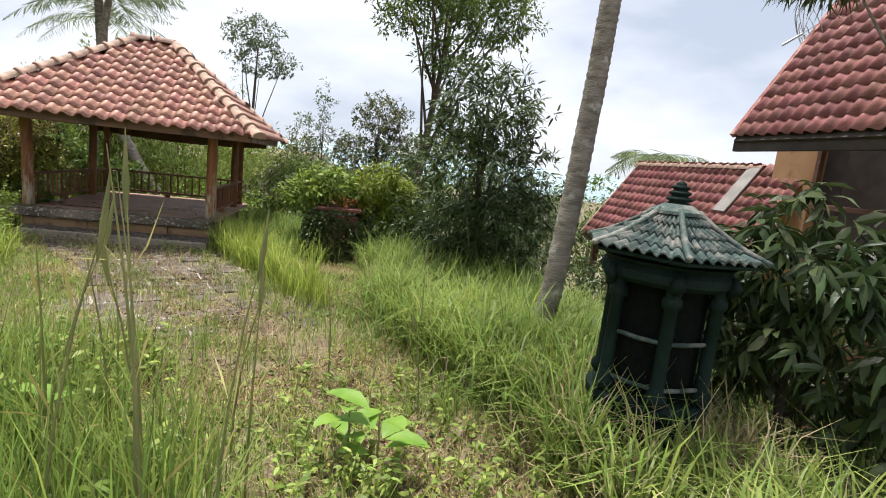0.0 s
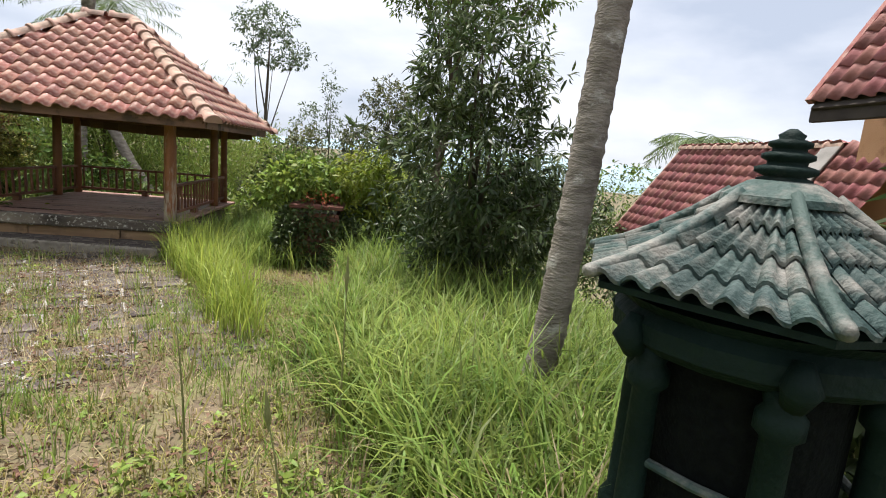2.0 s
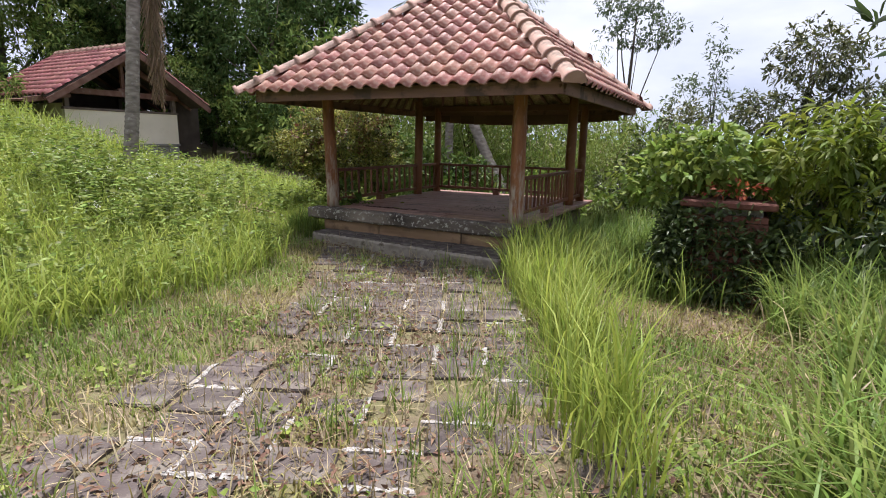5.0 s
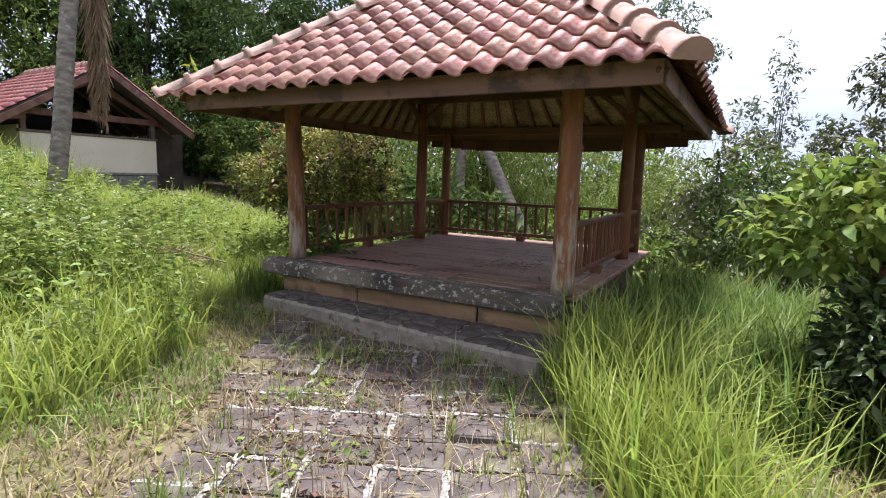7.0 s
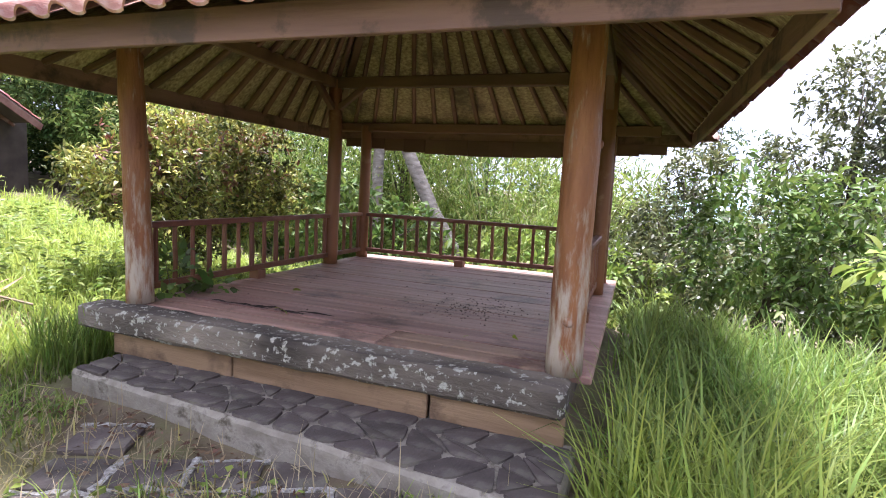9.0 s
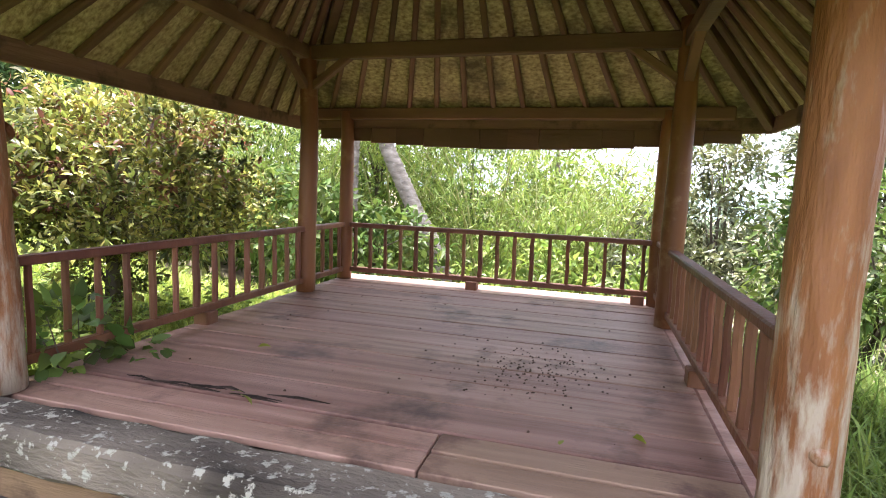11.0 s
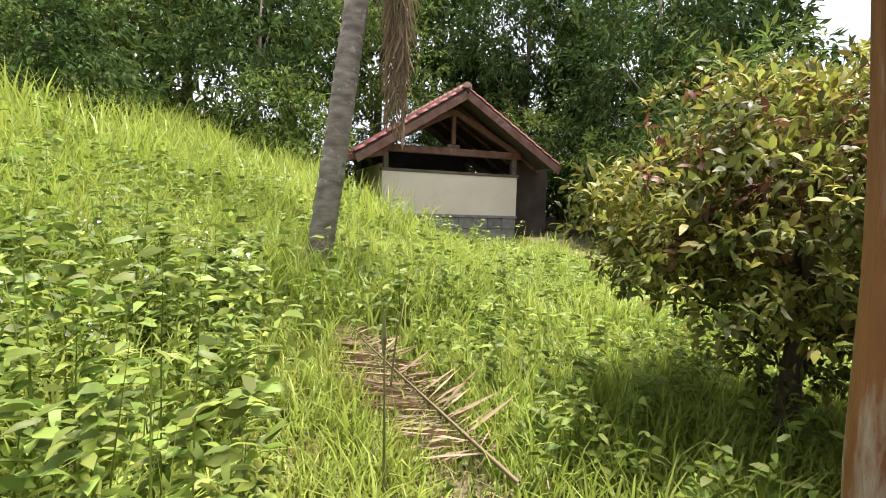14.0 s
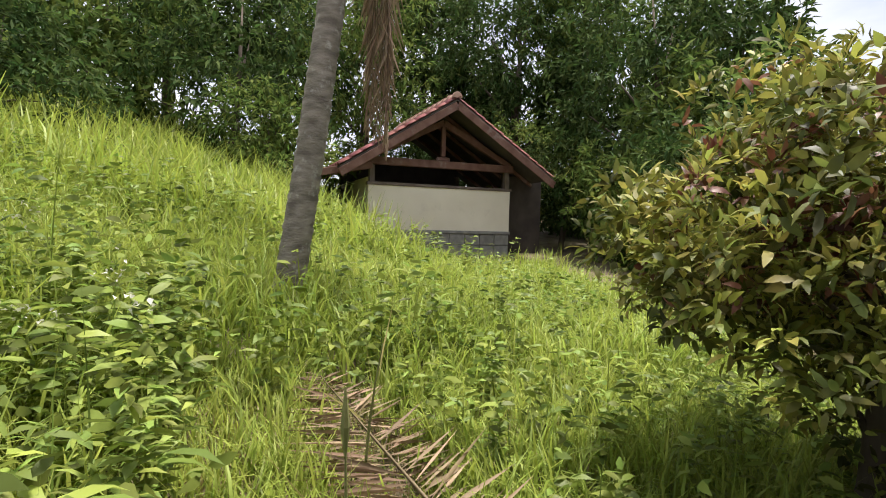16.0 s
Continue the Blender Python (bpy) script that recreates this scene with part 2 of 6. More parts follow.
M_STEP = surface("pale_step_mortar", (0.20, 0.17, 0.135), (0.37, 0.33, 0.27), 7, 0.9, 0.5, 40, spots=(0.11, 0.09, 0.065), spot_scale=7, spot_edge=(0.53, 0.66))
M_PLANKNEW = surface("newer_orange_brown_plank", (0.24, 0.15, 0.10), (0.36, 0.235, 0.165), 3, 0.6, 0.25, 30, (0.25, 3, 1), spots=(0.15, 0.08, 0.06), spot_scale=2)
M_CUT = surface("cut_wood_end", (0.30, 0.16, 0.07), (0.42, 0.24, 0.12), 8, 0.7, 0.3, 40)


# ---- mesh helpers ----
def part(name, bm, material, parent=None, label="", smooth=False):
    me = bpy.data.meshes.new(name)
    if smooth:
        for f in bm.faces:
            f.smooth = True
    bm.to_mesh(me)
    bm.free()
    me.materials.append(material)
    ob = new(name, me)
    if parent:
        ob.parent = parent
    if label:
        tagged(ob, label)
    return ob


def piece(name, me, parent, m):
    """One more object on a shared mesh."""
    ob = new(name, me)
    ob.parent = parent
    ob.matrix_basis = m
    return ob


def empty(name, x=0.0, y=0.0, z=0.0, rz=0.0):
    ob = new(name)
    ob.matrix_basis = pose(x, y, z, 0, 0, rz)
    return ob


def box(size, at=(0, 0, 0), bevel=0.0, rot=None, bm=None):
    """A box of that size about at, edges bevelled."""
    bm = bm or bmesh.new()
    m = Matrix.Translation(at) @ (rot or Matrix.Identity(4)) @ Matrix.Diagonal((*size, 1))
    made = bmesh.ops.create_cube(bm, size=1, matrix=m)
    if bevel:
        edges = list({e for v in made["verts"] for e in v.link_edges})
        bmesh.ops.bevel(bm, geom=edges, offset=bevel, segments=1, affect="EDGES")
    return bm


def bar(a, b, w, h, bevel=0.006, bm=None):
    """A squared timber from a to b."""
    a, b = Vector(a), Vector(b)
    q = (b - a).to_track_quat("Y", "Z").to_matrix().to_4x4()
    return box((w, (b - a).length, h), (a + b) / 2, bevel, q, bm)


def tube(points, radii, sides=10, wobble=0.0, seed=0, bm=None, caps=True):
    """A round body along points, with a radius at each, slightly uneven."""
    bm = bm or bmesh.new()
    rng = random.Random(seed)
    pts = [Vector(p) for p in points]
    span = pts[-1] - pts[0]
    ref = Vector((1, 0, 0)) if abs(span.x) < 0.6 * span.length + 1e-6 else Vector((0, 1, 0))
    if span.length < 1e-6:
        ref = Vector((0, 0, 1))
    rings = []
    for i, p in enumerate(pts):
        d = (pts[min(i + 1, len(pts) - 1)] - pts[max(i - 1, 0)]).normalized()
        e1 = d.cross(ref).normalized()
        e2 = d.cross(e1)
        ring = []
        for k in range(sides):
            a = 2 * math.pi * k / sides
            r = radii[i] * (1 + wobble * (rng.random() - 0.5))
            ring.append(bm.verts.new(p + e1 * (r * math.cos(a)) + e2 * (r * math.sin(a))))
        rings.append(ring)
    for r0, r1 in zip(rings, rings[1:]):
        for k in range(sides):
            bm.faces.new((r0[k], r0[(k + 1) % sides], r1[(k + 1) % sides], r1[k]))
    if caps:
        bm.faces.new(list(reversed(rings[0])))
        bm.faces.new(rings[-1])
    return bm


def lathe(profile, sides=24, bm=None):
    """A turned body from (radius, height) pairs."""
    bm = bm or bmesh.new()
    rings = [[bm.verts.new((r * math.cos(2 * math.pi * k / sides), r * math.sin(2 * math.pi * k / sides), z)) for k in range(sides)] for r, z in profile]
    for r0, r1 in zip(rings, rings[1:]):
        for k in range(sides):
            bm.faces.new((r0[k], r0[(k + 1) % sides], r1[(k + 1) % sides], r1[k]))
    bm.faces.new(list(reversed(rings[0])))
    bm.faces.new(rings[-1])
    return bm


def mass(name, verts, quads, material, parent=None, smooth=False):
    """One mesh from arrays: verts (n, 3), quads (m, 4)."""
    me = bpy.data.meshes.new(name)
    verts = np.ascontiguousarray(verts, dtype=np.float32)
    quads = np.ascontiguousarray(quads, dtype=np.int32)
    me.vertices.add(len(verts))
    me.vertices.foreach_set("co", verts.ravel())
    me.loops.add(quads.size)
    me.loops.foreach_set("vertex_index", quads.ravel())
    me.polygons.add(len(quads))
    me.polygons.foreach_set("loop_start", np.arange(0, quads.size, quads.shape[1], dtype=np.int32))
    if smooth:
        me.polygons.foreach_set("use_smooth", np.ones(len(quads), dtype=bool))
    me.update(calc_edges=True)
    me.materials.append(material)
    ob = new(name, me)
    if parent:
        ob.parent = parent
    return ob


def smooth01(v, a, b):
    k = np.clip((v - a) / (b - a), 0.0, 1.0)
    return k * k * (3 - 2 * k)


def ground(x, y):
    """The height of the ground."""
    x, y = np.asarray(x, float), np.asarray(y, float)
    z = 0.12 - 0.033 * (np.clip(y, -8, 9) + 1.4)
    u = np.clip(-x - 5.3, 0, 26)
    z = z + u * 0.11 + np.clip(u - 5, 0, 21) * 0.075 + np.minimum(u, 4.5) * 0.05 * np.clip(9.5 - y, 0, 9) - u * 0.030 * np.clip(y - 9.5, 0, 3)
    w = np.clip(x - 2.9, 0, 7)
    z = z - 0.33 * w
    edge = 13.0 - 2.2 * smooth01(x, -2.5, 0.5)
    v = np.clip(y - edge, 0, 60)
    z = z - (0.42 * np.clip(v, 0, 16) + 0.18 * np.clip(v - 16, 0, 60)) * smooth01(x, -13, -6.5)
    z = z + 0.06 * smooth01(y, 7.0, 8.3) * smooth01(x, -7, -5.2) * (1 - smooth01(x, -1.4, 0.2)) * (1 - smooth01(y, 9, 12))
    v3 = np.clip(x - 12, 0, 60)
    z = z - 0.2 * v3
    z = z + 0.035 * np.sin(1.7 * x + 0.6) * np.sin(1.3 * y + 1.1) + 0.02 * np.sin(3.9 * x + 2) * np.sin(4.3 * y)
    return z


def blades(rng, x, y, length, width, lean, bend, z=None, droop=0.35):
    """Blades of grass at x, y: verts and quads of three-step strips that taper and bend."""
    n = len(x)
    z = ground(x, y) - 0.01 if z is None else z
    az = rng.uniform(0, 2 * np.pi, n)
    ln, wd = length * rng.uniform(0.55, 1.15, n), width * rng.uniform(0.7, 1.3, n)
    tilt = np.abs(rng.normal(0, lean, n))
    curl = bend * rng.uniform(0.3, 1.4, n)
    d = np.stack([np.cos(az), np.sin(az)], 1)
    side = np.stack([-np.sin(az), np.cos(az)], 1)
    pos_h, pos_v = np.zeros(n), np.zeros(n)
    verts = np.zeros((n, 8, 3))
    ang = tilt
    steps = 3
    for k in range(4):
        wk = wd * (1.0, 0.95, 0.7, 0.12)[k]
        base = np.stack([x + d[:, 0] * pos_h, y + d[:, 1] * pos_h, z + pos_v], 1)
        off = np.concatenate([side * wk[:, None] / 2, np.zeros((n, 1))], 1)
        verts[:, 2 * k], verts[:, 2 * k + 1] = base - off, base + off
        pos_h = pos_h + np.sin(ang) * ln / steps
        pos_v = pos_v + np.cos(ang) * ln / steps
        ang = ang + curl * (0.5 + droop * k)
    q = np.array([[0, 1, 3, 2], [2, 3, 5, 4], [4, 5, 7, 6]])
    quads = (np.arange(n)[:, None, None] * 8 + q).reshape(-1, 4)
    return verts.reshape(-1, 3), quads


def leaves(rng, centres, length, width, dirs=None, spread=1.0, fold=0.25, droop=0.3, fine=False):
    """Pointed leaves of two halves folded along the midrib; fine ones are oval and curved."""
    n = len(centres)
    if dirs is None:
        dirs = rng.normal(size=(n, 3))
    dirs = dirs + spread * rng.normal(size=(n, 3)) * 0.5
    dirs[:, 2] -= droop
    dirs /= np.linalg.norm(dirs, axis=1)[:, None] + 1e-9
    up = rng.normal(size=(n, 3)) * 0.6 + np.array([0, 0, 1.0])
    side = np.cross(dirs, up)
    side /= np.linalg.norm(side, axis=1)[:, None] + 1e-9
    nor = np.cross(side, dirs)
    ln = (length * rng.uniform(0.6, 1.3, n))[:, None]
    wd = (width * rng.uniform(0.6, 1.3, n))[:, None]
    c = centres
    if fine:
        mid, far, tip = c + dirs * ln * 0.42 + nor * ln * 0.05, c + dirs * ln * 0.76, c + dirs * ln - nor * ln * 0.16
        low, high, lift = c + dirs * ln * 0.22 + nor * wd * fold * 0.8, c + dirs * ln * 0.62 + nor * wd * fold * 0.6, side * wd * 0.45
        v = np.stack([c, mid, far, tip, low + lift, high + lift, low - lift, high - lift], 1)
        q = np.array([[0, 4, 5, 1], [1, 5, 3, 2], [0, 1, 7, 6], [1, 2, 3, 7]])
        return v.reshape(-1, 3), (np.arange(n)[:, None, None] * 8 + q).reshape(-1, 4)
    v = np.stack([c, c + dirs * ln * 0.45 - nor * wd * fold * 0.2, c + dirs * ln - nor * ln * 0.12,
                  c + dirs * ln * 0.4 + side * wd * 0.5 + nor * wd * fold, c + dirs * ln * 0.4 - side * wd * 0.5 + nor * wd * fold], 1)
    q = np.array([[0, 3, 2, 1], [0, 1, 2, 4]])
    quads = (np.arange(n)[:, None, None] * 5 + q).reshape(-1, 4)
    return v.reshape(-1, 3), quads


# ---- ground ----
def sheet_axis(lo, hi, step, far):
    near = np.arange(lo, hi + 1e-6, step)
    out = hi + np.cumsum(step * 1.35 ** np.arange(1, 40))
    out = out[out < far]
    back = lo - np.cumsum(step * 1.35 ** np.arange(1, 40))
    back = back[back > -far]
    return np.concatenate([back[::-1], near, out])


gx, gy = sheet_axis(-18, 10, 0.3, 2500), sheet_axis(-6, 18, 0.3, 2500)
GX, GY = np.meshgrid(gx, gy)
gi = np.arange(len(gx) * len(gy)).reshape(len(gy), len(gx))
gq = np.stack([gi[:-1, :-1], gi[:-1, 1:], gi[1:, 1:], gi[1:, :-1]], -1).reshape(-1, 4)
g_ob = mass("ground", np.stack([GX, GY, ground(GX, GY)], -1).reshape(-1, 3), gq, M_SOIL, smooth=True)
tagged(g_ob, "overgrown garden soil with thatch and dry leaves", "ground", kind="structure")


def far_hills(seed, dist, height, base, a0, a1):
    rng = np.random.default_rng(seed)
    n = 120
    a = np.radians(np.linspace(a0, a1, n))
    h = np.zeros(n)
    for k in range(1, 9):
        h += np.sin(a * k * 3.1 + rng.uniform(0, 6.28)) / k
    h = height * (0.6 + 0.25 * h)
    rows = []
    for f, dd in ((0.0, 0.0), (0.55, 60.0), (0.9, 120.0), (1.0, 170.0)):
        rows.append(np.stack([np.sin(a) * (dist + dd), np.cos(a) * (dist + dd), base + (h - base) * f + rng.normal(0, height * 0.02, n) * f], 1))
    v = np.concatenate(rows)
    i = np.arange(4 * n).reshape(4, n)
    q = np.stack([i[:-1, :-1], i[:-1, 1:], i[1:, 1:], i[1:, :-1]], -1).reshape(-1, 4)
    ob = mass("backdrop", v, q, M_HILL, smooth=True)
    return tagged(ob, "hills far across the valley, haze painted in as blue-green", "hills", kind="structure")


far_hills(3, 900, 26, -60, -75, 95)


# ---- roof tiles ----
def tile_mesh(name, wide, long, high, material, thick=0.014, lift=0.022, n=8):
    """One S-shaped clay tile: across x from 0, up the slope along y, its lower end raised over the row below."""
    bm = bmesh.new()
    def h(k):
        s = k / n
        return high * (math.sin(math.pi * min(1, s / 0.62)) if s < 0.62 else -0.22 * math.sin(math.pi * (s - 0.62) / 0.38))
    rows = {}
    for yy, up in ((0.0, lift), (long, 0.0)):
        for dz in (0.0, -thick):
            rows[yy, dz] = [bm.verts.new((wide * 1.04 * k / n, yy, h(k) + up + dz)) for k in range(n + 1)]
    t0, t1, b0 = rows[0.0, 0.0], rows[long, 0.0], rows[0.0, -thick]
    for v in rows[long, -thick]:
        bm.verts.remove(v)
    for k in range(n):
        bm.faces.new((t0[k], t0[k + 1], t1[k + 1], t1[k])).smooth = True
        bm.faces.new((b0[k], b0[k + 1], t0[k + 1], t0[k]))
    me = bpy.data.meshes.new(name)
    bm.to_mesh(me)
    bm.free()
    me.materials.append(material)
    return me


def slope_matrix(origin, along, up):
    """Local x along the eave, y up the slope, z off the roof."""
    along, up = Vector(along).normalized(), Vector(up).normalized()
    nor = along.cross(up)
    m = Matrix((along, up, nor)).transposed().to_4x4()
    m.translation = origin
    return m


def lay_tiles(parent, m, width, top0, top1, length, me, tw, row, rng, joined=None, jitter=0.006):
    """Rows of tiles over a trapezoid: eave from 0 to width, top from top0 to top1. Parts, or one joined mesh of stuff."""
    src = me
    co = np.array([v.co for v in src.vertices])
    fq = np.array([list(p.vertices) for p in src.polygons])
    all_v, all_q, count = [], [], 0
    made = 0
    for j in range(int(math.ceil(length / row))):
        yv = j * row
        ym = yv + row * 0.6
        lo, hi = top0 * min(1, ym / length), width + (top1 - width) * min(1, ym / length)
        k0 = math.floor((lo - tw * 0.5) / tw)
        for k in range(k0, int(width / tw) + 1):
            xv = k * tw
            if xv + tw * 0.6 < lo or xv + tw * 0.4 > hi:
                continue
            loc = Matrix.Translation((xv + rng.uniform(-jitter, jitter), yv + rng.uniform(-jitter, jitter), rng.uniform(0, jitter))) @ Matrix.Rotation(rng.uniform(-0.012, 0.012), 4, "Z")
            cut = xv < lo + tw * 0.2 or xv + tw > hi - tw * 0.2
            full = m @ loc
            if joined:
                w = np.array(full)
                v = co @ w[:3, :3].T + w[:3, 3]
                all_v.append(v)
                all_q.append(fq + count)
                count += len(v)
            elif cut and top1 - top0 < width - 0.1:
                bm = bmesh.new()
                bm.from_mesh(src)
                bm.transform(loc)
                for x0, y0, x1, y1, keep in ((0, 0, top0, length, 1), (width, 0, top1, length, -1)):
                    d = Vector((x1 - x0, y1 - y0, 0)).normalized()
                    no = Vector((d.y, -d.x, 0)) * keep
                    bmesh.ops.bisect_plane(bm, geom=bm.verts[:] + bm.edges[:] + bm.faces[:], plane_co=(x0, y0, 0), plane_no=no, clear_inner=True)
                if len(bm.faces):
                    bm.transform(loc.inverted())
                    c = bpy.data.meshes.new("cut_tile")
                    bm.to_mesh(c)
                    c.materials.append(src.materials[0])
                    piece("tile", c, parent, full)
                bm.free()
            else:
                piece("tile", src, parent, full)
            made += 1
    if joined:
        ob = mass(joined, np.concatenate(all_v), np.concatenate(all_q), M_TILEJ, parent)
        tagged(ob, kind="stuff")
    return made


def cap_mesh(name, long, r0, r1, material, n=8):
    """A half-round ridge tile with a wider collar at its lower end, closed there."""
    bm = bmesh.new()
    rings = []
    for yy, r in ((0.0, r0), (0.05, r0), (0.055, r1), (long, r1 * 0.96)):
        rings.append([bm.verts.new((-r * math.cos(math.pi * k / n), yy, r * math.sin(math.pi * k / n))) for k in range(n + 1)])
    for a, b in zip(rings, rings[1:]):
        for k in range(n):
            bm.faces.new((a[k], a[k + 1], b[k + 1], b[k])).smooth = True
    bm.faces.new(list(reversed(rings[0])))
    me = bpy.data.meshes.new(name)
    bm.to_mesh(me)
    bm.free()
    me.materials.append(material)
    return me


def lay_caps(parent, a, b, me, step, lift=0.03):
    """Cap tiles from a up to b."""
    a, b = Vector(a), Vector(b)
    d = (b - a).normalized()
    side = d.cross(Vector((0, 0, 1))).normalized()
    nor = side.cross(d)
    n = max(1, int((b - a).length / step))
    for k in range(n):
        mm = Matrix((side, d, nor)).transposed().to_4x4()
        mm.translation = a + d * (k * (b - a).length / n) + nor * lift
        piece("ridge_tile", me, parent, mm)


rng_t = random.Random(11)
TILE = tile_mesh("roof_tile", 0.235, 0.33, 0.05, M_TILE)
CAP = cap_mesh("ridge_tile", 0.36, 0.125, 0.10, M_CAP)

# ---- garden pavilion ----
PXL, PXR, PYF, PYM, PYB = -4.92, -1.88, 9.14, 11.70, 12.47
DECK = 0.32
EX0, EX1, EY0, EY1, EZ = -5.50, -1.06, 8.24, 12.62, 2.03
RX0, RX1, RY, RZ = -3.64, -2.92, 10.42, 3.58
pav = empty("garden_pavilion", -3.4, 10.8, 0)
tagged(pav, "open timber pavilion with log posts and red clay tile roof", "pavilion")
SHIFT = Matrix.Translation((3.4, -10.8, 0))


def pav_part(name, bm, material, label="", smooth=False, parent=None):
    bm.transform(SHIFT)
    return part(name, bm, material, parent or pav, label, smooth)


def log_post(x, y, top, seed, r=0.088, lean=(0.0, 0.0)):
    rng = random.Random(seed)
    pts, rad = [], []
    n = 16
    dx, dy = 0, 0
    for k in range(n + 1):
        f = k / n
        dx += rng.uniform(-0.004, 0.004)
        dy += rng.uniform(-0.004, 0.004)
        pts.append((x + lean[0] * f + dx * math.sin(math.pi * f), y + lean[1] * f + dy * math.sin(math.pi * f), DECK + f * (top - DECK)))
        rad.append(r * (1.08 - 0.16 * f) * (1 + rng.uniform(-0.012, 0.016)))
    return tube(pts, rad, 14, 0.05, seed)


for i, (x, y, top, r) in enumerate(((PXL, PYF, 2.44, 0.088), (PXR + 0.03, PYF, 2.55, 0.092), (PXL, PYM, 2.44, 0.08), (PXR, PYM, 2.55, 0.08), (PXL, PYB, 2.02, 0.07), (PXR, PYB, 2.02, 0.07))):
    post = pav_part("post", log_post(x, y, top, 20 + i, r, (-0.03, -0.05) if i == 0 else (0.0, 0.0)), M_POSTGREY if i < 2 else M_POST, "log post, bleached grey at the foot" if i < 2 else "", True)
    if i < 2:
        rng = random.Random(i)
        for k in range(5):
            a, z = rng.uniform(0, 6.28), DECK + rng.uniform(0.3, 1.4)
            c = Vector((x + math.cos(a) * r * 0.9, y + math.sin(a) * r * 0.9, z))
            o = Vector((math.cos(a), math.sin(a), 0.4)) * 0.016
            size = rng.uniform(0.8, 1.7)
            bm = tube([c - o * 0.5, c + o * 0.5 * size, c + o * size], [0.034 * size, 0.024 * size, 0.010 * size], 10, 0.3, k)
            bm.transform(SHIFT)
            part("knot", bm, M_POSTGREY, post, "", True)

# roof beams, hips, rafters and matting
for a, b in (((PXL, PYF, 2.40), (PXR, PYF, 2.40)), ((PXL, PYM, 2.40), (PXR, PYM, 2.40)), ((PXL, PYF, 2.40), (PXL, PYM, 2.40)), ((PXR, PYF, 2.40), (PXR, PYM, 2.40))):
    pav_part("ring_beam", bar(a, b, 0.09, 0.12, 0.01), M_BEAM)
pav_part("rear_beam", bar((PXL - 0.5, PYB, 2.0), (PXR + 0.5, PYB, 2.0), 0.08, 0.11, 0.01), M_BEAM)
for x, y, sx, sy in ((PXL, PYM, 1, 0), (PXR, PYM, -1, 0), (PXL, PYF, 1, 0), (PXR, PYF, -1, 0), (PXL, PYM, 0, -1), (PXR, PYM, 0, -1)):
    pav_part("brace", bar((x, y, 2.08), (x + 0.42 * sx, y + 0.42 * sy, 2.38), 0.07, 0.06, 0.008), M_BEAM)
EAVES = [(EX0, EY0), (EX1, EY0), (EX1, EY1), (EX0, EY1)]
SLOPES = [((EX0, EY0), (EX1, EY0), (RX1, RY), (RX0, RY)), ((EX1, EY0), (EX1, EY1), (RX1, RY), (RX1, RY)),
          ((EX1, EY1), (EX0, EY1), (RX0, RY), (RX1, RY)), ((EX0, EY1), (EX0, EY0), (RX0, RY), (RX0, RY))]


def roof_z(x, y):
    """Height of the pavilion's roof plane."""
    return EZ + (RZ - EZ) * min((y - EY0) / (RY - EY0), (EY1 - y) / (EY1 - RY), (x - EX0) / (RX0 - EX0), (EX1 - x) / (EX1 - RX1))


for (ax, ay), (bx, by), (cx, cy), (dx, dy) in SLOPES:
    bm = bmesh.new()
    low = [bm.verts.new((x, y, z - 0.03)) for x, y, z in ((ax, ay, EZ), (bx, by, EZ), (cx, cy, RZ))] + ([bm.verts.new((dx, dy, RZ - 0.03))] if (cx, cy) != (dx, dy) else [])
    face = bm.faces.new(low)
    bmesh.ops.subdivide_edges(bm, edges=bm.edges[:], cuts=1)
    ext = bmesh.ops.extrude_face_region(bm, geom=bm.faces[:])
    bmesh.ops.translate(bm, vec=(0, 0, -0.025), verts=[v for v in ext["geom"] if isinstance(v, bmesh.types.BMVert)])
    bmesh.ops.recalc_face_normals(bm, faces=bm.faces[:])
    pav_part("matting", bm, M_MAT, "woven bamboo matting under the tiles")
rng = random.Random(4)
for (ax, ay), (bx, by), (cx, cy), (dx, dy) in SLOPES:
    a, b = Vector((ax, ay, 0)), Vector((bx, by, 0))
    n = int((b - a).length / 0.29)
    for k in range(n + 1):
        f = k / n
        p = a.lerp(b, f)
        t = Vector((dx, dy, 0)).lerp(Vector((cx, cy, 0)), f)
        q = p.lerp(t, 0.97)
        p = p.lerp(t, 0.02)
        off = 0.082 + rng.uniform(0, 0.012)
        pav_part("rafter", bar((p.x, p.y, roof_z(p.x, p.y) - off), (q.x, q.y, roof_z(q.x, q.y) - off), 0.05, 0.045, 0.01), M_BEAM)
for x, y in EAVES:
    rx = RX0 if x == EX0 else RX1
    pav_part("hip_rafter", bar((x, y, EZ - 0.12), (rx, RY, RZ - 0.12), 0.08, 0.09, 0.01), M_BEAM)
pav_part("fascia", box((EX1 - EX0 + 0.02, 0.035, 0.15), ((EX0 + EX1) / 2, EY0 - 0.005, EZ - 0.10), 0.004), M_FASCIA)
pav_part("fascia", box((EX1 - EX0 + 0.02, 0.035, 0.15), ((EX0 + EX1) / 2, EY1 + 0.005, EZ - 0.10), 0.004), M_FASCIA)
for k in range(14):
    f = (k + 0.5) / 14
    drop = 0.10 + 0.09 * math.sin(math.pi * f)
    wide = (EX1 - EX0 - 0.5) / 14
    pav_part("valance_strip", box((wide + 0.012, 0.02, drop), (EX0 + 0.25 + wide * (k + 0.5), EY1 - 0.062 - 0.022 * (k % 2), EZ - 0.16 - drop / 2), 0.003), M_BEAM)
